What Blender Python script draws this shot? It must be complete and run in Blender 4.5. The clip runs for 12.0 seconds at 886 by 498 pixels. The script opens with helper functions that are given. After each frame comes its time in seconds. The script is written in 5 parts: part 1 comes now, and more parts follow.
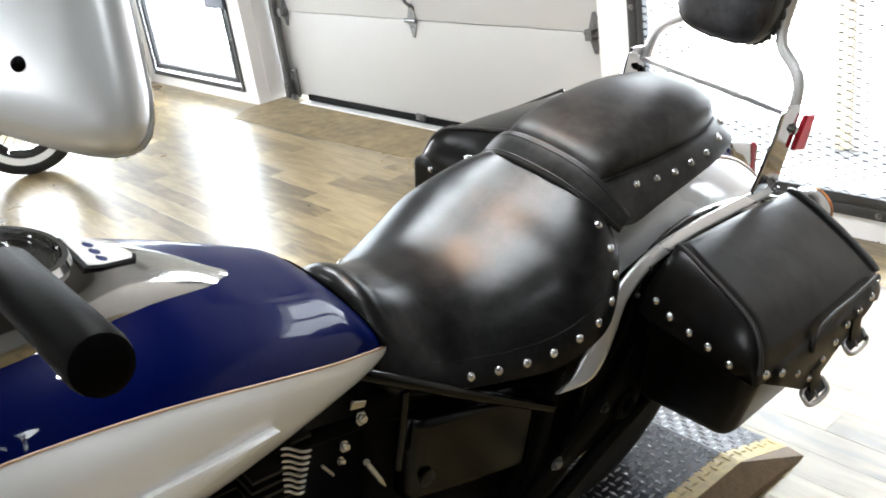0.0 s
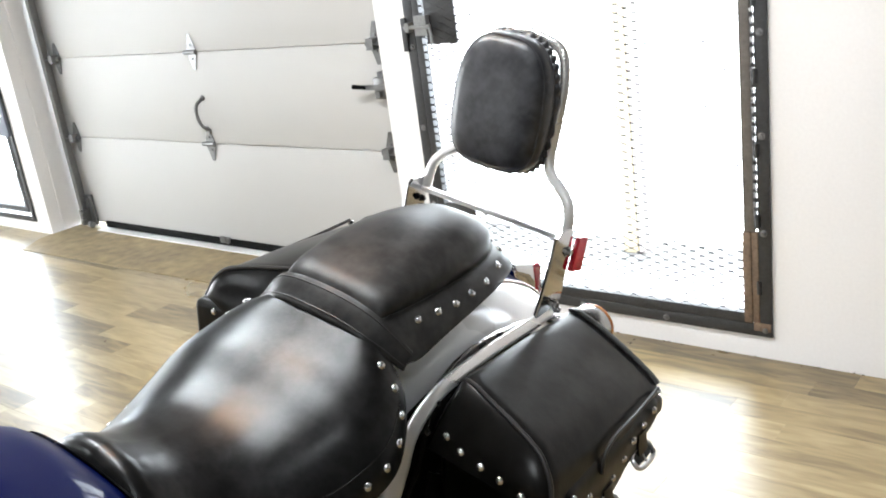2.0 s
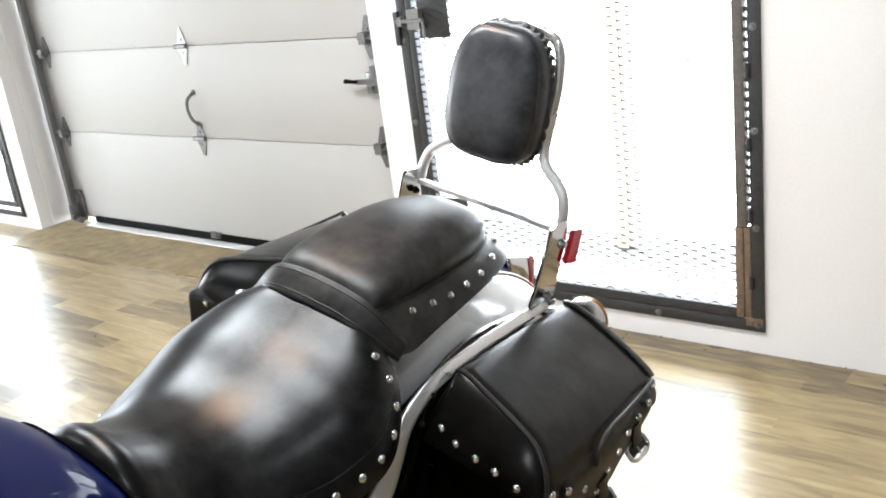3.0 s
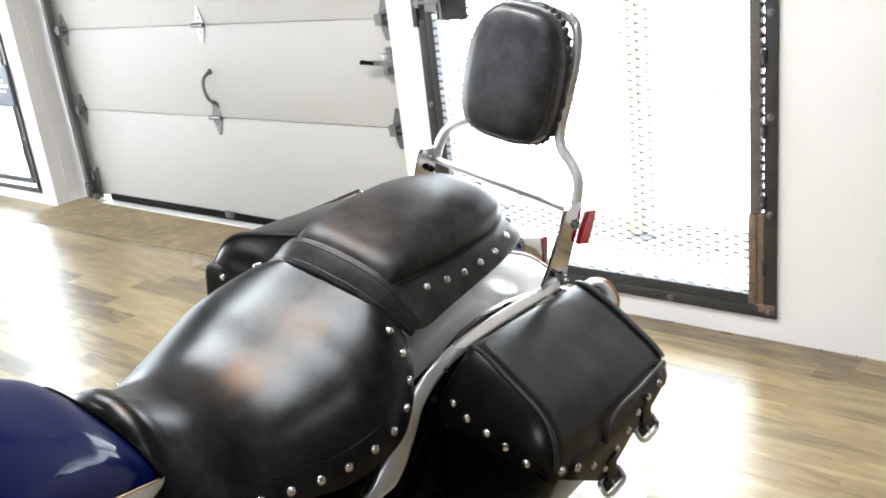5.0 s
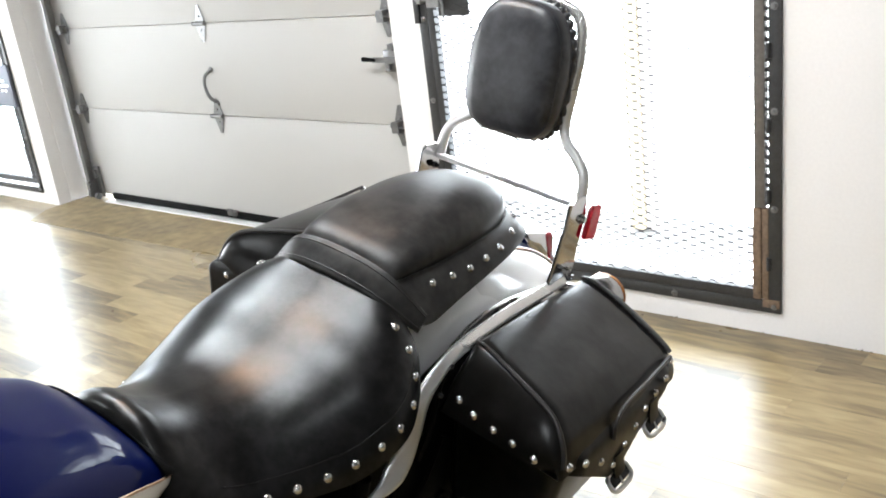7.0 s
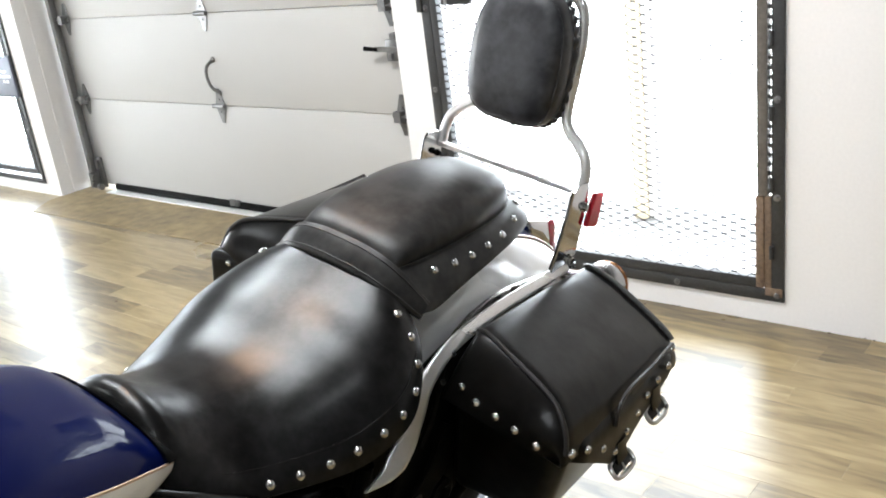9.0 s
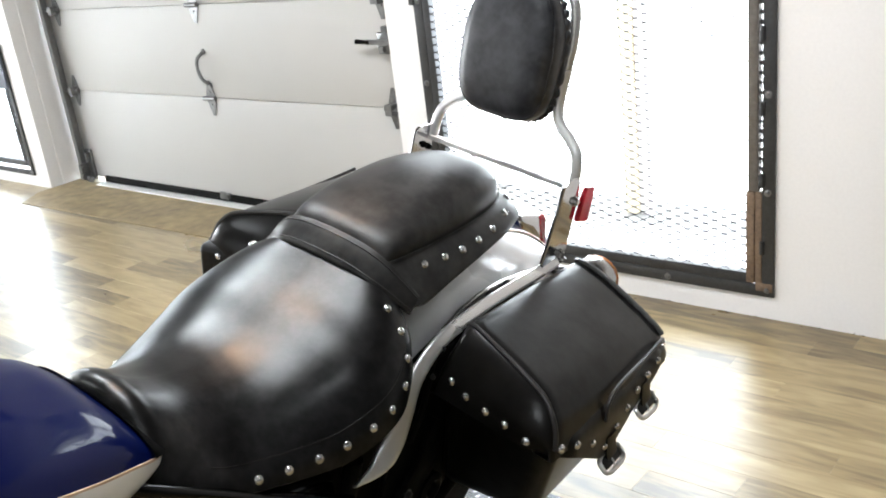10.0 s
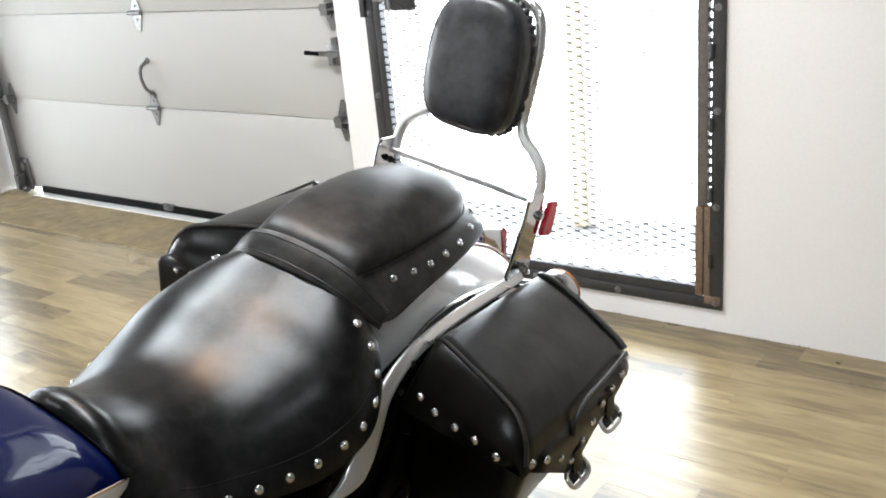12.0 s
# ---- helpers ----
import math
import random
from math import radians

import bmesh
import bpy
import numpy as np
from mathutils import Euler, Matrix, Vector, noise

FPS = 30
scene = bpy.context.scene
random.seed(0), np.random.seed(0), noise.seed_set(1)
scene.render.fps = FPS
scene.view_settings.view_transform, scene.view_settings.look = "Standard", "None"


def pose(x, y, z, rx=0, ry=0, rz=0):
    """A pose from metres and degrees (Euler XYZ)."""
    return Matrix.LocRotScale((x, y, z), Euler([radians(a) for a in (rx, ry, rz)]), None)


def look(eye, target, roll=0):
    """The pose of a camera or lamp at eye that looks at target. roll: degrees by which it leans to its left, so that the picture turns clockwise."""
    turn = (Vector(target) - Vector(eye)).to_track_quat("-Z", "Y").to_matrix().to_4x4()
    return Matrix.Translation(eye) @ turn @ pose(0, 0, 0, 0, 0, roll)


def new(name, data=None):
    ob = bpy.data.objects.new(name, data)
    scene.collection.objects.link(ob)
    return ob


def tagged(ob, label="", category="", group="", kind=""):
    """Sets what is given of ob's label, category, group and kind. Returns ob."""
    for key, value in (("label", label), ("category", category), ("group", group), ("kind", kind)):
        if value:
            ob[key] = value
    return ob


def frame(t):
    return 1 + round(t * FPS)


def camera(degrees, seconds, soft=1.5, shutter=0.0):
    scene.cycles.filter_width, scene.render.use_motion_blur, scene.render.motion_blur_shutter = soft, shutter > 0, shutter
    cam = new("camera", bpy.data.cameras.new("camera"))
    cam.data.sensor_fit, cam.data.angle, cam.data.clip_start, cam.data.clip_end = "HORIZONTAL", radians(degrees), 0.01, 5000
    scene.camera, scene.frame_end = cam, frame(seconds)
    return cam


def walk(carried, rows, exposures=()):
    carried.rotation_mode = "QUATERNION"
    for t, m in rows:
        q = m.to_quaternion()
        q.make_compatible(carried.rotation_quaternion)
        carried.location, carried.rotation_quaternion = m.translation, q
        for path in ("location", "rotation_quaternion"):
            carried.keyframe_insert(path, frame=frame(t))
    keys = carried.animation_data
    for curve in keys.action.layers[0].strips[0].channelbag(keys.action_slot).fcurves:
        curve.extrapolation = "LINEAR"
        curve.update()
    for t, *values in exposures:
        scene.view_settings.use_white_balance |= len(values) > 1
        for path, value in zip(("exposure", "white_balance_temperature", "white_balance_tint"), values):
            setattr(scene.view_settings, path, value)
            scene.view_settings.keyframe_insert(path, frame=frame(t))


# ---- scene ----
cam = camera(50.8, 12.0, 1.9)
PATH = [
    (0, (0.487, 1.069, 1.463), (-0.981, 2.173, 0.672), -8.5),
    (0.5, (0.502, 1.108, 1.466), (-0.874, 2.389, 0.782), -6.6),
    (1, (0.516, 1.123, 1.475), (-0.799, 2.481, 0.824), -6.7),
    (1.5, (0.511, 1.145, 1.478), (-0.757, 2.553, 0.837), -7.5),
    (2, (0.504, 1.156, 1.492), (-0.733, 2.596, 0.863), -7.8),
    (2.5, (0.492, 1.158, 1.483), (-0.726, 2.611, 0.847), -7.5),
    (4.5, (0.504, 1.135, 1.476), (-0.738, 2.562, 0.827), -7.3),
    (5, (0.501, 1.136, 1.473), (-0.735, 2.561, 0.81), -6.8),
    (5.5, (0.502, 1.14, 1.475), (-0.729, 2.575, 0.822), -7.5),
    (6, (0.497, 1.14, 1.472), (-0.736, 2.569, 0.811), -7.1),
    (6.5, (0.491, 1.141, 1.47), (-0.744, 2.566, 0.803), -7.2),
    (7, (0.491, 1.138, 1.468), (-0.748, 2.56, 0.8), -7.2),
    (9, (0.492, 1.137, 1.462), (-0.748, 2.548, 0.777), -7.4),
    (9.5, (0.494, 1.136, 1.463), (-0.743, 2.549, 0.775), -7.5),
    (10, (0.49, 1.142, 1.461), (-0.734, 2.56, 0.761), -7.0),
    (10.5, (0.487, 1.141, 1.462), (-0.736, 2.574, 0.79), -6.9),
    (11, (0.486, 1.147, 1.459), (-0.7, 2.597, 0.759), -7.0),
    (11.5, (0.459, 1.143, 1.466), (-0.774, 2.576, 0.815), -7.7),
    (12, (0.446, 1.123, 1.465), (-0.678, 2.627, 0.776), -5.5),
]
walk(cam, [(t, look(eye, target, roll)) for t, eye, target, roll in PATH],
     [(0, 0.04), (1, 0.06), (2.5, 0.07), (5, 0.06), (7, 0.03), (9.5, -0.03), (11, -0.08), (12, -0.11)])

# ---- world and lights ----
world = bpy.data.worlds.new("overcast_sky")
scene.world = world
world.use_nodes = True
wn = world.node_tree
sky = wn.nodes.new("ShaderNodeTexSky")
sky.sky_type = "NISHITA"
sky.sun_disc = False
sky.sun_elevation = radians(48)
sky.sun_rotation = radians(200)
sky.dust_density = 3.0
wn.links.new(sky.outputs[0], wn.nodes["Background"].inputs[0])
wn.nodes["Background"].inputs[1].default_value = 0.15

sun = new("sun", bpy.data.lights.new("sun", "SUN"))
sun.data.energy, sun.data.angle, sun.data.color = 1.2, radians(12), (1.0, 0.96, 0.9)
sun.matrix_world = look((-3, -9, 12), (0, 0, 0))


def area(name, eye, target, sx, sy, watts, colour=(1, 1, 1)):
    lamp = new(name, bpy.data.lights.new(name, "AREA"))
    lamp.data.shape, lamp.data.size, lamp.data.size_y = "RECTANGLE", sx, sy
    lamp.data.energy, lamp.data.color = watts, colour
    lamp.matrix_world = look(eye, target)
    return lamp


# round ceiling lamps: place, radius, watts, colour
# third lamp is widened and the last five are added, as unseen fill
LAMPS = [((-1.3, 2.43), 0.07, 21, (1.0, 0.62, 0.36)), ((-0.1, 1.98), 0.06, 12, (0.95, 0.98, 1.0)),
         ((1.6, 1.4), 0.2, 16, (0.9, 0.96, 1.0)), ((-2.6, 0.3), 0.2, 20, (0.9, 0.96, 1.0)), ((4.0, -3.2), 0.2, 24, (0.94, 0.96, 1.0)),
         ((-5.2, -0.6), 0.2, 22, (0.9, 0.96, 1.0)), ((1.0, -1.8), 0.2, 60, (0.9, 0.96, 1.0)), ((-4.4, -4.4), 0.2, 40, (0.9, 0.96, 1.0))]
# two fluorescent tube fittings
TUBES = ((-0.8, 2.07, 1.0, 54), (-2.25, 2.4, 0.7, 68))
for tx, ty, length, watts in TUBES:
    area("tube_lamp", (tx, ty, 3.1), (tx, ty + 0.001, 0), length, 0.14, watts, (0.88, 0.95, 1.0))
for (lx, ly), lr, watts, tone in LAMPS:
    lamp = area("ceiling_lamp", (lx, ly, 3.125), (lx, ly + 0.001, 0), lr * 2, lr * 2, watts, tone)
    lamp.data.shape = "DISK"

# ---- materials ----


def mat(name, base, rough=0.5, metal=0.0, var=0.12, big=3.0, fine=60.0, bump=0.1, dist=0.002, coat=0.0, stain=None,
        rvar=0.12, stretch=(1, 1, 1), rnd=0.0, spec=0.5, det=5.0):
    """Procedural surface: base colour varied at two scales, uneven gloss, fine relief."""
    m = bpy.data.materials.new(name)
    m.use_nodes = True
    nt = m.node_tree
    b = nt.nodes["Principled BSDF"]
    N, K = nt.nodes.new, nt.links.new
    tc = N("ShaderNodeTexCoord")
    mp = N("ShaderNodeMapping")
    mp.inputs["Scale"].default_value = stretch
    K(tc.outputs["Object"], mp.inputs[0])
    n1, n2 = N("ShaderNodeTexNoise"), N("ShaderNodeTexNoise")
    n1.inputs["Scale"].default_value, n1.inputs["Detail"].default_value = big, 2.5
    n2.inputs["Scale"].default_value, n2.inputs["Detail"].default_value = fine, det
    K(mp.outputs[0], n1.inputs["Vector"])
    K(mp.outputs[0], n2.inputs["Vector"])
    ad = N("ShaderNodeMath")
    ad.operation = "ADD"
    K(n1.outputs[0], ad.inputs[0])
    K(n2.outputs[0], ad.inputs[1])
    last = ad
    if rnd:
        oi = N("ShaderNodeObjectInfo")
        mu = N("ShaderNodeMath")
        mu.operation = "MULTIPLY_ADD"
        K(oi.outputs["Random"], mu.inputs[0])
        mu.inputs[1].default_value = rnd
        K(ad.outputs[0], mu.inputs[2])
        last = mu
    mr = N("ShaderNodeMapRange")
    mr.inputs[1].default_value, mr.inputs[2].default_value = 0.6, 1.4 + rnd
    K(last.outputs[0], mr.inputs[0])
    mx = N("ShaderNodeMix")
    mx.data_type = "RGBA"
    dark = stain if stain else tuple(c * (1 - var) for c in base)
    mx.inputs[6].default_value = (*dark, 1)
    mx.inputs[7].default_value = (*(min(1, c * (1 + var * (0.5 if not stain else 0.2))) for c in base), 1)
    K(mr.outputs[0], mx.inputs[0])
    K(mx.outputs[2], b.inputs["Base Color"])
    rr = N("ShaderNodeMapRange")
    rr.interpolation_type = "SMOOTHERSTEP"
    rr.inputs[1].default_value, rr.inputs[2].default_value = 0.15, 0.85
    rr.inputs[3].default_value, rr.inputs[4].default_value = max(0.02, rough - rvar * rough), min(1, rough + rvar * rough)
    K(n1.outputs[0], rr.inputs[0])
    K(rr.outputs[0], b.inputs["Roughness"])
    if bump:
        bp = N("ShaderNodeBump")
        bp.inputs["Strength"].default_value, bp.inputs["Distance"].default_value = bump, dist * 0.5
        n3 = N("ShaderNodeTexNoise")
        n3.normalize = False
        n3.inputs["Scale"].default_value, n3.inputs["Detail"].default_value = fine, det
        K(mp.outputs[0], n3.inputs["Vector"])
        K(n3.outputs[0], bp.inputs["Height"])
        K(bp.outputs[0], b.inputs["Normal"])
    b.inputs["Metallic"].default_value = metal
    b.inputs["Coat Weight"].default_value = coat
    b.inputs["Coat Roughness"].default_value = 0.04
    b.inputs["Specular IOR Level"].default_value = spec
    return m


def glass(name, colour, rough=0.05, trans=0.9):
    m = mat(name, colour, rough, bump=0.0, var=0.05)
    m.node_tree.nodes["Principled BSDF"].inputs["Transmission Weight"].default_value = trans
    return m


def glow(name, colour, strength):
    m = bpy.data.materials.new(name)
    m.use_nodes = True
    b = m.node_tree.nodes["Principled BSDF"]
    b.inputs["Base Color"].default_value = (*colour, 1)
    b.inputs["Emission Color"].default_value = (*colour, 1)
    b.inputs["Emission Strength"].default_value = strength
    return m




def leather(name, base, worn, rough, rspan, spec, cloud=22.0, grain=0.08):
    """Worn leather: cloudy scuffs that dull or polish the surface, fine pores and soft creases."""
    m = bpy.data.materials.new(name)
    m.use_nodes = True
    nt = m.node_tree
    b = nt.nodes["Principled BSDF"]
    N, K = nt.nodes.new, nt.links.new
    tc = N("ShaderNodeTexCoord")

    def tex(scale, detail, distortion=0.0, roughness=0.5):
        n = N("ShaderNodeTexNoise")
        n.inputs["Scale"].default_value, n.inputs["Detail"].default_value = scale, detail
        n.inputs["Distortion"].default_value, n.inputs["Roughness"].default_value = distortion, roughness
        K(tc.outputs["Object"], n.inputs["Vector"])
        return n
    clouds, streaks, pores = tex(cloud, 3, 0.1), tex(cloud * 3.2, 2, 0.1), tex(420, 2)
    add = N("ShaderNodeMath")
    add.operation = "MULTIPLY_ADD"
    K(streaks.outputs[0], add.inputs[0])
    add.inputs[1].default_value = 0.4
    K(clouds.outputs[0], add.inputs[2])

    def ranged(source, lo, hi, a, c):
        r = N("ShaderNodeMapRange")
        r.interpolation_type = "SMOOTHSTEP"
        for i, v in enumerate((lo, hi, a, c)):
            r.inputs[i + 1].default_value = v
        K(source.outputs[0], r.inputs[0])
        return r
    scuff = ranged(add, 0.5, 0.95, 0.0, 1.0)
    mx = N("ShaderNodeMix")
    mx.data_type = "RGBA"
    mx.inputs[6].default_value, mx.inputs[7].default_value = (*base, 1), (*worn, 1)
    K(scuff.outputs[0], mx.inputs[0])
    K(mx.outputs[2], b.inputs["Base Color"])
    K(ranged(add, 0.45, 1.0, rough - rspan, rough + rspan).outputs[0], b.inputs["Roughness"])
    K(ranged(add, 0.4, 1.0, spec * 0.8, spec * 1.2).outputs[0], b.inputs["Specular IOR Level"])
    cells = N("ShaderNodeTexVoronoi")
    cells.inputs["Scale"].default_value = 260
    K(tc.outputs["Object"], cells.inputs["Vector"])
    relief = N("ShaderNodeMath")
    relief.operation = "MULTIPLY_ADD"
    K(pores.outputs[0], relief.inputs[0])
    relief.inputs[1].default_value = 0.5
    K(cells.outputs[0], relief.inputs[2])
    bp = N("ShaderNodeBump")
    bp.inputs["Strength"].default_value, bp.inputs["Distance"].default_value = grain, 0.0006
    K(relief.outputs[0], bp.inputs["Height"])
    bq = N("ShaderNodeBump")
    bq.inputs["Strength"].default_value, bq.inputs["Distance"].default_value = 0.09, 0.001
    K(streaks.outputs[0], bq.inputs["Height"])
    K(bp.outputs[0], bq.inputs["Normal"])
    K(bq.outputs[0], b.inputs["Normal"])
    return m


LEATHER = leather("black_leather", (0.0034, 0.0032, 0.0032), (0.0068, 0.0065, 0.0065), 0.32, 0.03, 0.28, 30.0)
LEATHER_PIL = leather("dull_black_leather", (0.015, 0.0142, 0.0138), (0.03, 0.028, 0.0265), 0.4, 0.05, 0.28)
LEATHER_PAD = leather("satin_black_leather", (0.011, 0.011, 0.0135), (0.028, 0.028, 0.033), 0.42, 0.08, 0.7, 26.0)
LEATHER_BAG = leather("black_bag_leather", (0.0032, 0.0029, 0.0026), (0.0045, 0.004, 0.0036), 0.28, 0.006, 0.23, 16.0)
RIM = mat("glossy_leather_edge", (0.05, 0.049, 0.047), 0.18, bump=0.03, fine=200, spec=1.0)
PIPING = mat("black_leather_piping", (0.018, 0.0165, 0.016), 0.42, bump=0.1, fine=700)
CHROME = mat("chrome", (0.75, 0.75, 0.76), 0.06, 1.0, var=0.03, bump=0.0, rvar=0.5)
NICKEL = mat("dull_chrome", (0.5, 0.49, 0.47), 0.1, 1.0, var=0.08, bump=0.0, rvar=0.4)
SATIN = mat("satin_steel", (0.62, 0.61, 0.6), 0.25, 1.0, var=0.08, bump=0.03, rvar=0.3)
SHELL = mat("polished_mirror_shell", (0.82, 0.82, 0.82), 0.32, 0.5, var=0.05, bump=0.0, rvar=0.3)
BRIGHT = mat("polished_steel", (0.8, 0.78, 0.76), 0.3, 0.8, var=0.06, bump=0.02, rvar=0.3)
BLUE = mat("blue_pearl_paint", (0.0001, 0.0022, 0.036), 0.35, 0.0, var=0.15, big=4, fine=900, bump=0.0, coat=0.32, spec=0.02)
BLUE.node_tree.nodes["Principled BSDF"].inputs["Coat Roughness"].default_value = 0.02
SILVER = mat("silver_metallic_paint", (0.93, 0.93, 0.925), 0.3, 0.1, var=0.04, big=4, fine=1200, bump=0.0, coat=0.8)
GOLD = mat("copper_pinstripe", (0.74, 0.55, 0.43), 0.35, 0.3, bump=0.0, coat=0.6)
BLACK = mat("black_plastic", (0.002, 0.002, 0.002), 0.5, bump=0.08, fine=300, spec=0.05)
COVER = mat("glossy_black_cover", (0.0007, 0.0007, 0.0007), 0.2, bump=0.01, fine=300, spec=0.28)
ENGINE = mat("black_engine_metal", (0.006, 0.006, 0.0063), 0.45, 0.2, bump=0.15, fine=200)
RUBBER = mat("tyre_rubber", (0.01, 0.01, 0.01), 0.75, bump=0.3, fine=120)
GRIP = mat("grip_rubber", (0.0022, 0.002, 0.0019), 0.5, bump=0.04, fine=200, spec=0.03)
WHITEWALL = mat("whitewall_rubber", (0.75, 0.74, 0.71), 0.6, bump=0.05)
RED = glass("red_lens", (0.55, 0.015, 0.03), 0.12, 0.35)
AMBER = glass("amber_lens", (0.85, 0.3, 0.08), 0.12, 0.5)
DIAL = mat("gauge_face", (0.1, 0.09, 0.085), 0.6, bump=0.0)
DIALGLASS = glass("gauge_glass", (0.9, 0.9, 0.9), 0.03, 1.0)
DIALGLASS.node_tree.nodes["Principled BSDF"].inputs["IOR"].default_value = 1.12
PANEL = mat("indicator_panel", (0.7, 0.7, 0.68), 0.25, 0.3, bump=0.0, coat=0.5)
INDIGO = mat("indicator_lens", (0.03, 0.04, 0.1), 0.15, bump=0.0)
WALL = mat("white_wall_paint", (0.8, 0.785, 0.775), 0.6, var=0.05, big=1.2, fine=90, bump=0.05, dist=0.002)
DOORWHITE = mat("white_steel_door", (0.49, 0.482, 0.465), 0.62, var=0.05, big=1.5, fine=300, bump=0.05, dist=0.001)
GALV = mat("galvanised_steel", (0.22, 0.22, 0.218), 0.45, 0.45, var=0.25, big=25, fine=120, bump=0.08)
GATE = mat("dark_gate_steel", (0.055, 0.056, 0.058), 0.45, 0.5, var=0.3, big=8, fine=120, bump=0.15)
STILE = mat("stained_stile_steel", (0.17, 0.155, 0.14), 0.5, 0.3, var=0.3, big=14, fine=90, bump=0.2, stain=(0.1, 0.09, 0.08))
RUST = mat("rusty_hinge_steel", (0.24, 0.165, 0.11), 0.65, 0.2, var=0.3, big=14, fine=90, bump=0.3, stain=(0.1, 0.07, 0.05))
WIRE = mat("expanded_steel", (0.06, 0.06, 0.062), 0.5, 0.5, bump=0.1, fine=80)
PLATE = mat("blue_grey_lock_plate", (0.11, 0.12, 0.15), 0.5, 0.3, bump=0.05)
SEAL = mat("black_rubber_seal", (0.004, 0.004, 0.004), 0.8, bump=0.1, spec=0.1)
CONCRETE = mat("worn_tan_concrete", (0.37, 0.285, 0.155), 0.6, var=0.25, big=3.2, fine=14, bump=0.08, stain=(0.13, 0.095, 0.05))
APRON = mat("pale_concrete_apron", (0.5, 0.5, 0.49), 0.8, big=1, fine=30, bump=0.2)
PAVING = mat("outdoor_concrete", (0.2, 0.2, 0.197), 0.8, big=1, fine=30, bump=0.2)
YELLOW = mat("worn_yellow_paint", (0.62, 0.47, 0.17), 0.5, var=0.3, big=12, fine=70, bump=0.15, stain=(0.33, 0.25, 0.12))
YELLOWPIPE = mat("pale_yellow_pipe", (0.84, 0.72, 0.5), 0.5, bump=0.05)
PINKPIPE = mat("off_white_pipe", (0.86, 0.81, 0.78), 0.5, bump=0.05)
TREAD = mat("diamond_tread_steel", (0.4, 0.4, 0.41), 0.33, 0.7, var=0.2, big=9, fine=140, bump=0.1)
DECK = mat("dark_plate_steel", (0.042, 0.043, 0.05), 0.42, 0.5, var=0.3, big=9, fine=140, bump=0.1)
EDGE = mat("brown_worn_edge", (0.25, 0.17, 0.1), 0.6, var=0.35, big=20, fine=90, bump=0.3)
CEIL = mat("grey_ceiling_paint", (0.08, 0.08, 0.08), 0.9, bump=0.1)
HINGE = mat("dull_hinge_steel", (0.19, 0.19, 0.19), 0.35, 0.7, var=0.35, big=40, fine=120, bump=0.08)
GREY = mat("off_white_wall_paint", (0.74, 0.73, 0.72), 0.8, var=0.05, big=1.2, fine=90, bump=0.1)
TILEBASE = mat("floor_underlay", (0.3, 0.25, 0.18), 0.5, bump=0.1)
SOUTH_GLOW = glow("south_opening_glow", (0.94, 0.97, 1.0), 2.6)
GRIT = mat("dark_floor_dirt", (0.05, 0.042, 0.035), 0.9, bump=0.2)
DARKWALL = mat("dark_unseen_wall", (0.3, 0.3, 0.302), 0.8, var=0.08, big=1.2, fine=90, bump=0.1)
GAPLIGHT = mat("pale_daylight_strip", (0.85, 0.85, 0.84), 0.4, 0.2, bump=0.05)
WEST_GLOW = glow("west_opening_glow", (0.93, 0.97, 1.0), 10.0)
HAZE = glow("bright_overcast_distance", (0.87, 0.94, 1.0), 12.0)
HAZE_LEFT = glow("left_gate_daylight_glow", (0.82, 0.92, 1.0), 15.0)
HAZE_DIM = glow("dimmer_daylight_glow", (0.93, 0.97, 1.0), 3.5)
INKS = mat("white_print", (0.8, 0.8, 0.8), 0.5, bump=0.0)
MIRROR = mat("mirror_glass", (0.9, 0.9, 0.9), 0.02, 1.0, var=0.0, bump=0.0)


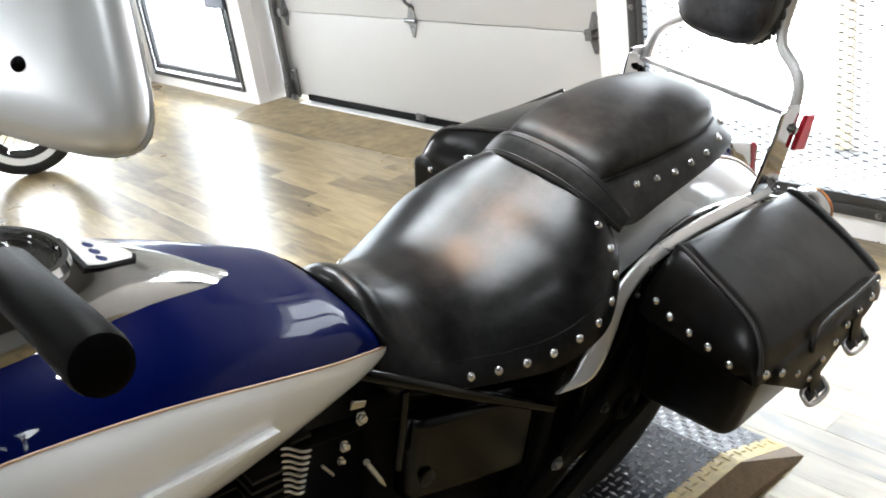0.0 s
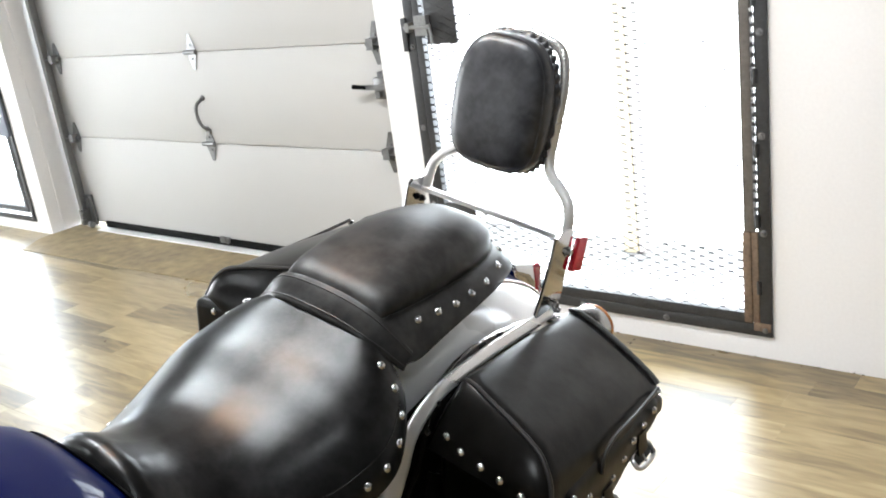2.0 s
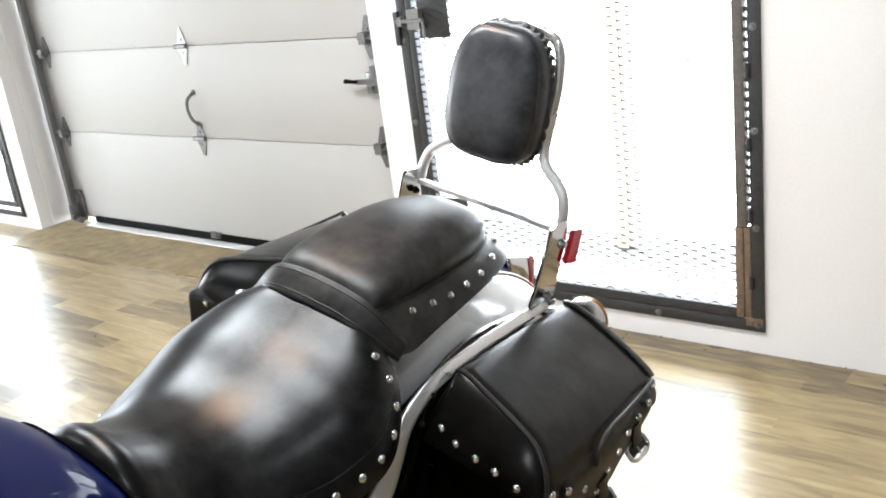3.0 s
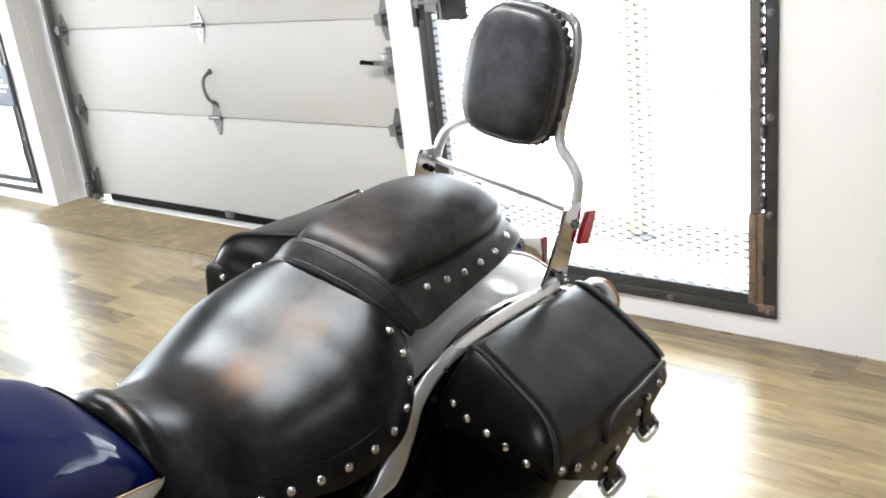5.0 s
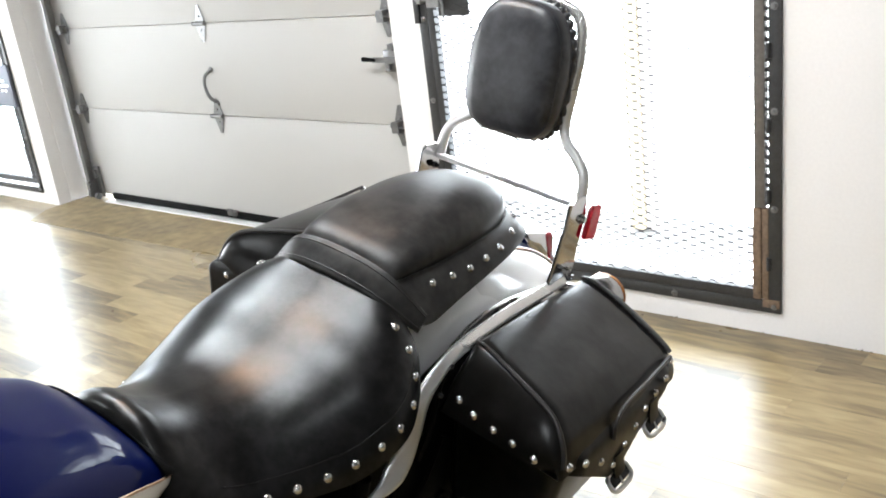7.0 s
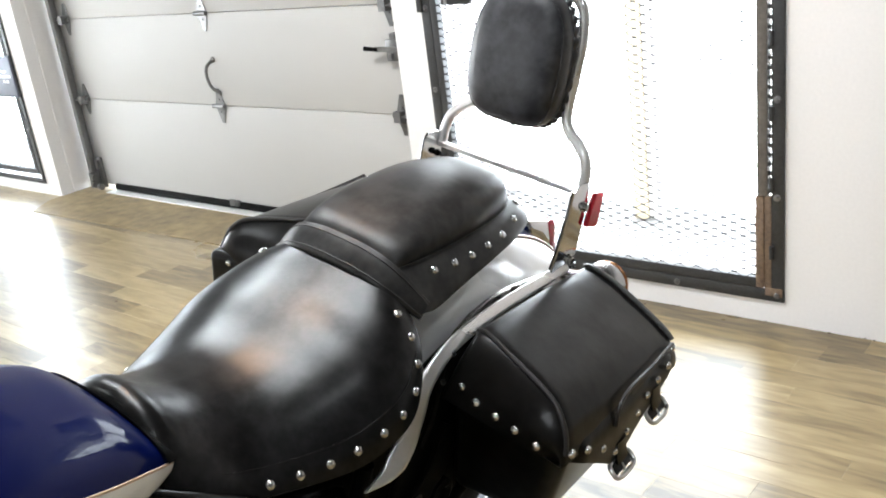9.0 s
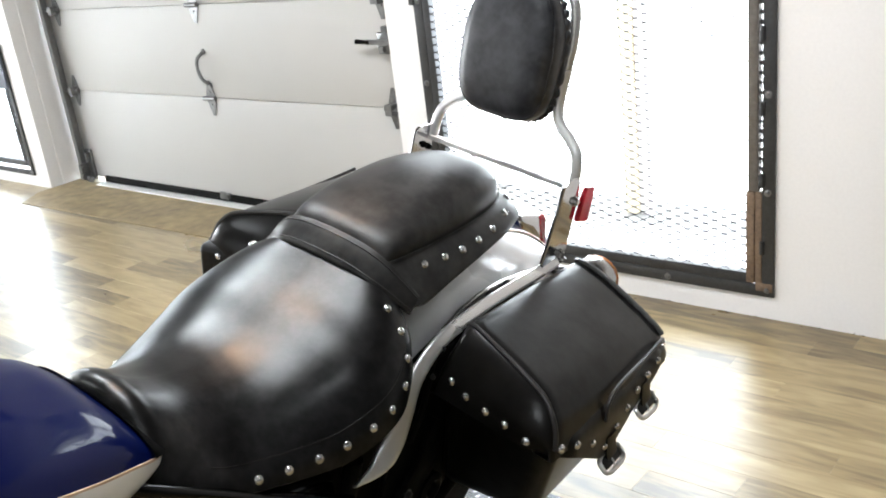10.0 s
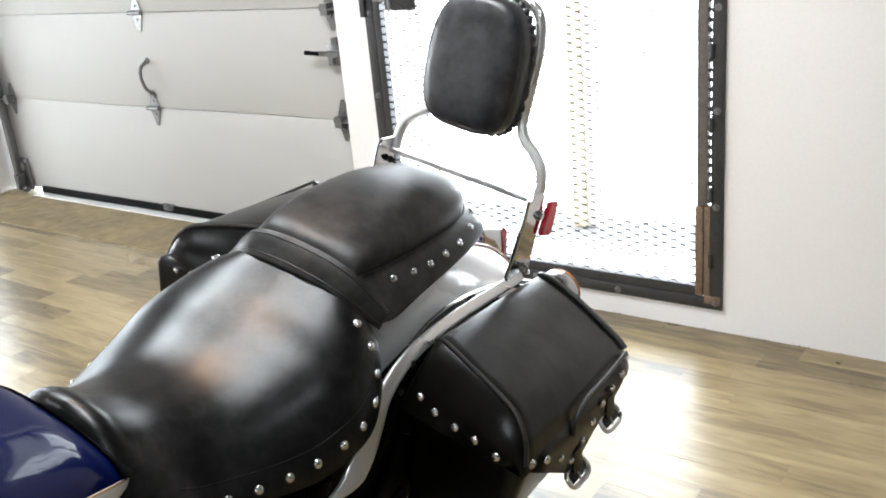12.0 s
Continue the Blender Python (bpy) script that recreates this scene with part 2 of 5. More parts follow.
def vinyl(joined=False):
    """Wood-print vinyl planks: grain, blotches and a tone of its own for each plank; joined: planks that share one mesh."""
    m = bpy.data.materials.new("oak_vinyl_plank")
    m.use_nodes = True
    nt = m.node_tree
    b = nt.nodes["Principled BSDF"]
    N, K = nt.nodes.new, nt.links.new
    geo, oi = N("ShaderNodeNewGeometry"), N("ShaderNodeObjectInfo")
    own = geo.outputs["Random Per Island"] if joined else oi.outputs["Random"]
    off = N("ShaderNodeVectorMath")
    off.operation = "MULTIPLY_ADD"
    K(own, off.inputs[0])
    off.inputs[1].default_value = (37, 11, 0)
    K(geo.outputs["Position"], off.inputs[2])
    mp = N("ShaderNodeMapping")
    mp.inputs["Scale"].default_value = (3.0, 17, 1)
    K(off.outputs[0], mp.inputs[0])
    grain, fine, blot = N("ShaderNodeTexNoise"), N("ShaderNodeTexNoise"), N("ShaderNodeTexNoise")
    grain.inputs["Scale"].default_value, grain.inputs["Detail"].default_value, grain.inputs["Distortion"].default_value = 1.5, 6, 0.7
    K(mp.outputs[0], grain.inputs["Vector"])
    mp2 = N("ShaderNodeMapping")
    mp2.inputs["Scale"].default_value = (6, 90, 1)
    K(off.outputs[0], mp2.inputs[0])
    fine.inputs["Scale"].default_value, fine.inputs["Detail"].default_value = 2.0, 4
    K(mp2.outputs[0], fine.inputs["Vector"])
    blot.inputs["Scale"].default_value, blot.inputs["Detail"].default_value = 1.1, 5
    K(geo.outputs["Position"], blot.inputs["Vector"])
    ramp = N("ShaderNodeValToRGB")
    e = ramp.color_ramp.elements
    e[0].position, e[0].color = 0.16, (0.105, 0.076, 0.036, 1)
    e[1].position, e[1].color = 0.86, (0.42, 0.33, 0.18, 1)
    mid = ramp.color_ramp.elements.new(0.5)
    mid.color = (0.275, 0.205, 0.1, 1)
    a1 = N("ShaderNodeMath")
    a1.operation = "MULTIPLY_ADD"
    K(fine.outputs[0], a1.inputs[0])
    a1.inputs[1].default_value = 0.18
    K(grain.outputs[0], a1.inputs[2])
    a2 = N("ShaderNodeMath")
    a2.operation = "MULTIPLY_ADD"
    K(own, a2.inputs[0])
    a2.inputs[1].default_value = 0.5
    K(a1.outputs[0], a2.inputs[2])
    a3 = N("ShaderNodeMath")
    a3.operation = "SUBTRACT"
    K(a2.outputs[0], a3.inputs[0])
    a3.inputs[1].default_value = 0.35
    K(a3.outputs[0], ramp.inputs[0])
    K(ramp.outputs[0], b.inputs["Base Color"])
    rr = N("ShaderNodeMapRange")
    rr.interpolation_type = "SMOOTHERSTEP"
    rr.inputs[1].default_value, rr.inputs[2].default_value = 0.15, 0.85
    rr.inputs[3].default_value, rr.inputs[4].default_value = 0.26, 0.33
    K(blot.outputs[0], rr.inputs[0])
    K(rr.outputs[0], b.inputs["Roughness"])
    b.inputs["Specular IOR Level"].default_value = 0.75
    bp = N("ShaderNodeBump")
    bp.inputs["Strength"].default_value, bp.inputs["Distance"].default_value = 0.03, 0.001
    K(a1.outputs[0], bp.inputs["Height"])
    K(bp.outputs[0], b.inputs["Normal"])
    return m


VINYL = vinyl()
VINYL_FIELD = vinyl(True)

# ---- mesh helpers ----


def part(name, bm, material, parent=None, label="", smooth=True, angle=40):
    """Links a bmesh as one mesh object under a thing or a part."""
    bmesh.ops.recalc_face_normals(bm, faces=bm.faces)
    me = bpy.data.meshes.new(name)
    for fc in bm.faces:
        fc.smooth = smooth
    if smooth:
        for ed in bm.edges:
            if len(ed.link_faces) == 2 and ed.calc_face_angle(0) > radians(angle):
                ed.smooth = False
    bm.to_mesh(me)
    bm.free()
    me.materials.append(material)
    ob = new(name, me)
    if parent:
        ob.parent = parent
    if label:
        tagged(ob, label)
    return ob


def thing(name, label, category, m=None, group="", kind=""):
    ob = new(name)
    ob.empty_display_size = 0.1
    if m:
        ob.matrix_world = m
    return tagged(ob, label, category, group, kind)


def box(bm, x0, x1, y0, y1, z0, z1, m=None):
    vs = [bm.verts.new((x, y, z)) for x in (x0, x1) for y in (y0, y1) for z in (z0, z1)]
    for q in ((0, 1, 3, 2), (4, 6, 7, 5), (0, 4, 5, 1), (2, 3, 7, 6), (0, 2, 6, 4), (1, 5, 7, 3)):
        bm.faces.new([vs[i] for i in q])
    if m:
        bmesh.ops.transform(bm, matrix=m, verts=vs)
    return vs


def block(x0, x1, y0, y1, z0, z1, bevel=0.0, seg=2, m=None):
    bm = bmesh.new()
    box(bm, x0, x1, y0, y1, z0, z1, m)
    if bevel:
        bmesh.ops.bevel(bm, geom=bm.edges[:], offset=bevel, segments=seg, profile=0.5, affect="EDGES")
    return bm


def hexa(pts, bevel, seg=5):
    """A rounded six-sided body: pts[i] for inner/outer, front/rear, low/high."""
    bm = bmesh.new()
    vs = [bm.verts.new(p) for p in pts]
    for q in ((0, 1, 3, 2), (4, 6, 7, 5), (0, 4, 5, 1), (2, 3, 7, 6), (0, 2, 6, 4), (1, 5, 7, 3)):
        bm.faces.new([vs[i] for i in q])
    bmesh.ops.bevel(bm, geom=bm.edges[:], offset=bevel, segments=seg, profile=0.5, affect="EDGES", clamp_overlap=True)
    return bm


def spline(pts, n):
    """Catmull-Rom through the points, n steps for each span."""
    p = [np.array(q, float) for q in pts]
    p = [2 * p[0] - p[1]] + p + [2 * p[-1] - p[-2]]
    out = []
    for i in range(1, len(p) - 2):
        for k in range(n):
            t = k / n
            out.append(0.5 * (2 * p[i] + (p[i + 1] - p[i - 1]) * t + (2 * p[i - 1] - 5 * p[i] + 4 * p[i + 1] - p[i + 2]) * t * t
                              + (3 * p[i] - p[i - 1] - 3 * p[i + 1] + p[i + 2]) * t ** 3))
    out.append(p[-2])
    return out


def sweep(bm, pts, radius, sides=10, flat=None, up=(0, 0, 1), cap=True):
    """A tube, or with flat=(width, height) a rounded bar, along the points. radius may be a list."""
    pts = [Vector(p) for p in pts]
    rings = []
    n = len(pts)
    for i, p in enumerate(pts):
        d = (pts[min(i + 1, n - 1)] - pts[max(i - 1, 0)]).normalized()
        u = Vector(up)
        side = d.cross(u)
        side = side.normalized() if side.length > 1e-4 else d.orthogonal().normalized()
        u = side.cross(d).normalized()
        r = radius[i] if isinstance(radius, (list, tuple)) else radius
        ring = []
        for k in range(sides):
            a = 2 * math.pi * (k + 0.5) / sides
            if flat:
                ca, sa = math.cos(a), math.sin(a)
                ca, sa = math.copysign(abs(ca) ** 0.45, ca), math.copysign(abs(sa) ** 0.45, sa)
                q = p + side * (ca * flat[0] * 0.5 * r) + u * (sa * flat[1] * 0.5)
            else:
                q = p + side * (math.cos(a) * r) + u * (math.sin(a) * r)
            ring.append(bm.verts.new(q))
        rings.append(ring)
    for a, b in zip(rings, rings[1:]):
        for k in range(sides):
            bm.faces.new((a[k], a[(k + 1) % sides], b[(k + 1) % sides], b[k]))
    if cap:
        bm.faces.new(rings[0][::-1])
        bm.faces.new(rings[-1])
    return rings


def tube(pts, radius, sides=10, flat=None, up=(0, 0, 1)):
    bm = bmesh.new()
    sweep(bm, pts, radius, sides, flat, up)
    return bm


def lathe(bm, profile, segs=32, m=None, closed=False):
    """Turns (radius, x) pairs about the x axis."""
    rings = []
    for r, x in profile:
        if r < 1e-5:
            rings.append([bm.verts.new((x, 0, 0))])
        else:
            rings.append([bm.verts.new((x, r * math.cos(2 * math.pi * k / segs), r * math.sin(2 * math.pi * k / segs))) for k in range(segs)])
    pairs = list(zip(rings, rings[1:])) + ([(rings[-1], rings[0])] if closed else [])
    for a, b in pairs:
        for k in range(segs):
            j = (k + 1) % segs
            if len(a) == 1 and len(b) == 1:
                continue
            if len(a) == 1:
                bm.faces.new((a[0], b[k], b[j]))
            elif len(b) == 1:
                bm.faces.new((a[k], a[j], b[0]))
            else:
                bm.faces.new((a[k], a[j], b[j], b[k]))
    if m:
        bmesh.ops.transform(bm, matrix=m, verts=[v for r in rings for v in r])
    return bm


def turned(profile, m=None, segs=32, closed=False):
    return lathe(bmesh.new(), profile, segs, m, closed)


def skin(rings, closed=True, caps=True):
    """A surface through rings of equal count."""
    bm = bmesh.new()
    rv = [[bm.verts.new(p) for p in r] for r in rings]
    for a, b in zip(rv, rv[1:]):
        n = len(a)
        for k in range(n if closed else n - 1):
            bm.faces.new((a[k], a[(k + 1) % n], b[(k + 1) % n], b[k]))
    if caps and closed:
        bm.faces.new(rv[0][::-1])
        bm.faces.new(rv[-1])
    return bm


def half_profiles(stations, ny=6, nl=6):
    """Stations of y and half profile points (across, up), smoothed both ways; gives rows of mirrored points."""
    flat = [[st[0]] + [c for p in st[1] for c in p] for st in stations]
    rows = []
    for v in spline(flat, ny):
        y, c = v[0], v[1:]
        half = spline([(c[2 * i], c[2 * i + 1]) for i in range(len(c) // 2)], nl)
        left = [(p[0], y, p[1]) for p in half]
        rows.append([(-p[0], p[1], p[2]) for p in left[:0:-1]] + left)
    return rows


def cushion(stations, thick=0.012, ny=6, nl=6):
    """A padded cover: outer skin with a turned-in underside, closed at both ends."""
    rows = half_profiles(stations, ny, nl)
    rings = []
    for r in rows:
        cx = sum(p[2] for p in r) / len(r)
        lo = min(p[2] for p in r)
        inner = [(p[0] * 0.93, p[1], min(p[2] - thick, lo + 0.006 + 0.3 * max(0, p[2] - lo - 0.03))) for p in r[::-1]]
        rings.append(list(r) + inner)
    return skin(rings), rows


def surface_at(rows, x, y, z):
    """The nearest point of a row surface and its outward normal."""
    best = None
    for i in range(1, len(rows) - 1):
        for j in range(1, len(rows[i]) - 1):
            p = rows[i][j]
            d = (p[0] - x) ** 2 + (p[1] - y) ** 2 + (p[2] - z) ** 2
            if best is None or d < best[0]:
                best = (d, i, j)
    _, i, j = best
    a = Vector(rows[i][j + 1]) - Vector(rows[i][j - 1])
    b = Vector(rows[i + 1][j]) - Vector(rows[i - 1][j])
    nrm = a.cross(b).normalized()
    p = Vector(rows[i][j])
    if nrm.dot(Vector((p.x, 0, 0.2))) < 0:
        nrm = -nrm
    # slide along the tangents to the wanted point
    w = Vector((x, y, z)) - p
    w -= nrm * w.dot(nrm)
    if w.length > 0.02:
        w *= 0.02 / w.length
    return p + w, nrm


def stud_mesh():
    bm = turned([(0.0071, -0.001), (0.0071, 0.0008), (0.0063, 0.0026), (0.0043, 0.0042), (0.0018, 0.005), (0, 0.0051)], segs=12)
    bmesh.ops.recalc_face_normals(bm, faces=bm.faces)
    me = bpy.data.meshes.new("stud")
    for fc in bm.faces:
        fc.smooth = True
    bm.to_mesh(me)
    bm.free()
    me.materials.append(SATIN)
    return me


STUD = stud_mesh()


def stud(parent, p, nrm, name="stud"):
    o = new(name, STUD)
    o.parent = parent
    o.matrix_basis = Matrix.Translation(p) @ Vector((1, 0, 0)).rotation_difference(Vector(nrm)).to_matrix().to_4x4()
    return o


def bolt_head(parent, p, nrm, r=0.009, material=None, name="bolt"):
    o = part(name, turned([(r * 1.5, 0), (r * 1.5, 0.002), (r, 0.0022), (r, 0.007), (r * 0.8, 0.0085), (0, 0.0085)], segs=8), material or SATIN, parent)
    o.matrix_basis = Matrix.Translation(p) @ Vector((1, 0, 0)).rotation_difference(Vector(nrm)).to_matrix().to_4x4()
    return o

def flat_plate(outline, x0, x1):
    """A plate across x from an outline of (y, z), its edges eased."""
    bm = bmesh.new()
    vs = [bm.verts.new((x0, y, z)) for y, z in outline]
    r = bmesh.ops.extrude_face_region(bm, geom=[bm.faces.new(vs)])
    bmesh.ops.translate(bm, vec=(x1 - x0, 0, 0), verts=[v for v in r["geom"] if isinstance(v, bmesh.types.BMVert)])
    bmesh.ops.bevel(bm, geom=bm.edges[:], offset=abs(x1 - x0) * 0.22, segments=2, affect="EDGES")
    return bm


# ---- the room ----
H, HL, XE = 3.2, 2.18, 2.8
bm = bmesh.new()
for x0, x1, z0, z1 in ((-7.3, -6.875, 0, HL), (-6.875, -5.41, 0, 0.095), (-6.875, -5.41, 2.16, HL), (-5.41, -5.23, 0, HL),
                       (-2.132, -1.945, 0, HL), (-1.945, -0.56, 0, 0.105), (-1.945, -0.56, 2.17, HL), (-0.56, XE, 0, HL)):
    box(bm, x0, x1, 4.0, 4.32, z0 - (0.1 if z0 == 0 else 0), z1)
tagged(part("wall_north", bm, WALL, smooth=False), "white painted masonry wall with three doorways", "wall", kind="structure")
# unseen wall parts, made dark to keep reflections in tank and leather dark
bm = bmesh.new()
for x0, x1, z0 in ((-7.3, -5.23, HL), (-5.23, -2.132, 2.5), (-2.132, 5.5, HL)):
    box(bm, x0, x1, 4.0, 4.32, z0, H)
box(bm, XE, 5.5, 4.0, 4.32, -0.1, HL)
tagged(part("wall_north_upper", bm, DARKWALL, smooth=False), "unseen wall above and beside the white part, added dark", "wall", kind="structure")
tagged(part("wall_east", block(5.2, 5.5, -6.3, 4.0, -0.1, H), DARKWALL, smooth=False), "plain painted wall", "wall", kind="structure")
# unseen opening with a glowing board behind, added to widen the floor glare
bm = bmesh.new()
for y0, y1, z0, z1 in ((-6.3, 0.6, -0.1, H), (0.6, 3.4, -0.1, 0.3), (0.6, 3.4, 2.3, H), (3.4, 4.0, -0.1, H)):
    box(bm, -7.3, -7.0, y0, y1, z0, z1)
tagged(part("wall_west", bm, WALL, smooth=False), "white painted wall with an added, unseen window opening", "wall", kind="structure")
tagged(part("backdrop", block(-8.25, -8.2, -0.5, 4.3, 0.0, 3.4), WEST_GLOW, smooth=False), "glowing board standing in for overexposed daylight outside", "backdrop", kind="structure")
# unseen opening and glowing board, added for the sheen on the back pad
bm = bmesh.new()
for x0, x1, z0, z1 in ((-7.0, -6.6, -0.1, H), (-6.6, -2.2, -0.1, 0.25), (-6.6, -2.2, 2.75, H), (-2.2, 5.2, -0.1, H)):
    box(bm, x0, x1, -6.3, -6.0, z0, z1)
tagged(part("wall_south", bm, GREY, smooth=False), "plain painted wall with an added, unseen window opening", "wall", kind="structure")
tagged(part("backdrop", block(-7.5, -1.5, -7.2, -7.15, 0.0, 3.6), SOUTH_GLOW, smooth=False), "glowing board standing in for overexposed daylight outside", "backdrop", kind="structure")
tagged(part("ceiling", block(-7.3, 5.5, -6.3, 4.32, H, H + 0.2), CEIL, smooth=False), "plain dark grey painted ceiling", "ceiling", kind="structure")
floor = tagged(part("floor", block(-7.3, 5.5, -6.3, 4.32, -0.2, -0.004), TILEBASE, smooth=False), "floor laid with oak-look vinyl planks", "floor", kind="structure")

# dirty concrete strip before the garage door
bm = bmesh.new()
for p in ((-5.1, 3.722), (-3.4, 3.768), (-1.95, 3.8), (-1.95, 3.998), (-2.132, 3.998), (-2.132, 4.4), (-5.23, 4.4), (-5.23, 3.998), (-5.225, 3.9)):
    bm.verts.new((p[0], p[1], 0.005))
bm.faces.new(bm.verts)
r = bmesh.ops.extrude_face_region(bm, geom=bm.faces[:])
bmesh.ops.translate(bm, vec=(0, 0, -0.009), verts=[v for v in r["geom"] if isinstance(v, bmesh.types.BMVert)])
tagged(part("door_threshold", bm, CONCRETE, smooth=False), "worn tan concrete strip in front of the garage door", "threshold", kind="structure")

# pale strip painted as the line of daylight leaking under the garage door
tagged(part("door_daylight_strip", block(-4.95, -2.14, 4.15, 4.33, 0.002, 0.0085, 0.002), GAPLIGHT, smooth=False), "pale strip standing in for daylight under the garage door", "sill", kind="structure")

# outdoors
bm = bmesh.new()
for x, y in ((-400, 4.32), (400, 4.32), (400, 600), (-400, 600)):
    bm.verts.new((x, y, -0.06))
bm.faces.new(bm.verts)
tagged(part("ground", bm, PAVING, smooth=False), "pale concrete yard outside the doorways", "ground", kind="structure")
tagged(part("pavement", block(-12, 2.0, 4.33, 4.8, -0.059, -0.045, 0.004), APRON, smooth=False), "pale concrete apron outside the doorways", "pavement", kind="structure")
# glowing boards as daylight; three strengths set floor glare and visible mesh
for x0, x1, stuff_ in ((-12, -4.001, HAZE_LEFT), (-4, -2.401, HAZE_DIM), (-2.4, 2.0, HAZE)):
    tagged(part("backdrop", block(x0, x1, 5.14, 5.19, -0.05, 4.5), stuff_, smooth=False), "glowing board standing in for overexposed daylight outside", "backdrop", kind="structure")
tagged(part("bollard_post", block(-1.612, -1.545, 4.95, 5.03, -0.06, 2.6, 0.012), YELLOWPIPE), "pale yellow square post standing outside the gate", "post")
tagged(part("bollard_post", block(-1.541, -1.482, 4.97, 5.03, -0.06, 2.6, 0.008), PINKPIPE), "off-white square post beside the yellow post", "post")


# ---- garage door ----
def hinge(parent, x, z, end=False, tall=0.095):
    bm = bmesh.new()
    y = 4.218
    for s in (1, -1):
        vs = [bm.verts.new(p) for p in ((x - 0.042, y, z), (x + 0.042, y, z), (x + 0.009, y, z + s * tall), (x - 0.009, y, z + s * tall))]
        vb = [bm.verts.new((v.co.x, y - 0.004, v.co.z)) for v in vs]
        bm.faces.new(vs)
        bm.faces.new(vb)
        for i in range(4):
            bm.faces.new((vs[i], vs[(i + 1) % 4], vb[(i + 1) % 4], vb[i]))
    lathe(bm, [(0, -0.048), (0.012, -0.048), (0.012, 0.048), (0, 0.048)], 10, Matrix.Translation((x, y - 0.014, z)))
    for dz in (0.035, -0.035):
        lathe(bm, [(0.006, 0), (0.006, 0.006), (0, 0.007)], 8, Matrix.Translation((x, y - 0.003, z + dz)) @ pose(0, 0, 0, 0, 0, -90))
    if end:
        s = -1 if x < -4 else 1
        box(bm, x - 0.02, x + 0.02, y - 0.05, y - 0.002, z - 0.025, z + 0.025)
        lathe(bm, [(0, 0), (0.005, 0), (0.005, 0.07), (0.018, 0.07), (0.018, 0.085), (0, 0.085)], 10,
              Matrix.Translation((x, y - 0.04, z)) @ (pose(0, 0, 0, 0, 0, 180) if s < 0 else Matrix()))
    return part("hinge", bm, HINGE, parent)


door = thing("door_1", "closed white sectional garage door with galvanised hinges", "garage door", kind="structure")
ZS = [0.035, 0.6, 1.093, 1.585, 2.05, 2.5]
for z0, z1 in zip(ZS, ZS[1:]):
    part("panel", block(-5.215, -2.145, 4.22, 4.265, z0 + 0.0015, z1 - 0.0015, 0.003), DOORWHITE, door)
for z in ZS[1:-1]:
    for x in (-5.02, -3.668, -2.345):
        hinge(door, x, z, x != -3.668)
part("bottom_seal", block(-4.93, -2.15, 4.208, 4.27, 0.0095, 0.052, 0.006), SEAL, door, "black rubber bottom seal")
bm = block(-5.095, -5.02, 4.2, 4.218, 0.02, 0.22, 0.003)
box(bm, -5.095, -5.07, 4.14, 4.2, 0.03, 0.13)
box(bm, -5.06, -5.035, 4.18, 4.2, 0.15, 0.2)
for cx, cy, cz in ((-5.085, 4.15, 0.05), (-5.04, 4.165, 0.035), (-5.075, 4.15, 0.1)):
    lathe(bm, [(0, 0), (0.02, 0), (0.02, 0.03), (0, 0.03)], 12, Matrix.Translation((cx, cy, cz)))
part("corner_bracket", bm, HINGE, door)
# liner boards in the reveals, with a joint to the masonry
for x0, x1 in ((-5.2295, -5.222), (-2.14, -2.1325)):
    tagged(part("trim", block(x0, x1, 4.085, 4.2, 0.012, 2.495, 0.002), WALL, smooth=False), "white painted liner board beside the garage door", "trim", kind="structure")
bm = block(-3.735, -3.665, 4.19, 4.219, 0.03, 0.06, 0.003)
box(bm, -3.72, -3.68, 4.185, 4.19, 0.04, 0.075)
part("floor_latch", bm, HINGE, door)
hx = -3.655
bm = tube(spline([(hx - 0.006, 4.214, 0.845), (hx, 4.195, 0.84), (hx - 0.016, 4.176, 0.815), (hx - 0.02, 4.17, 0.765), (hx - 0.009, 4.176, 0.715), (hx + 0.004, 4.19, 0.69), (hx, 4.214, 0.675)], 5), 0.009, 10)
lathe(bm, [(0.016, 0), (0.016, 0.006), (0.01, 0.011), (0, 0.011)], 12, Matrix.Translation((hx - 0.004, 4.219, 0.848)) @ pose(0, 0, 0, 0, 0, -90))
lathe(bm, [(0.016, 0), (0.016, 0.006), (0.01, 0.011), (0, 0.011)], 12, Matrix.Translation((hx, 4.219, 0.668)) @ pose(0, 0, 0, 0, 0, -90))
part("handle", bm, HINGE, door, "curved galvanised lift handle")
bm = block(-2.37, -2.3, 4.185, 4.219, 0.85, 0.945, 0.004)
box(bm, -2.43, -2.29, 4.172, 4.185, 0.893, 0.915)
box(bm, -2.335, -2.305, 4.18, 4.219, 0.946, 0.972)
box(bm, -2.345, -2.325, 4.168, 4.184, 0.86, 0.885)
part("slide_lock", bm, HINGE, door)
bm = tube([(-2.41, 4.168, 0.905), (-2.478, 4.163, 0.91)], [0.008, 0.011], 8)
part("lock_knob", bm, BLACK, door)


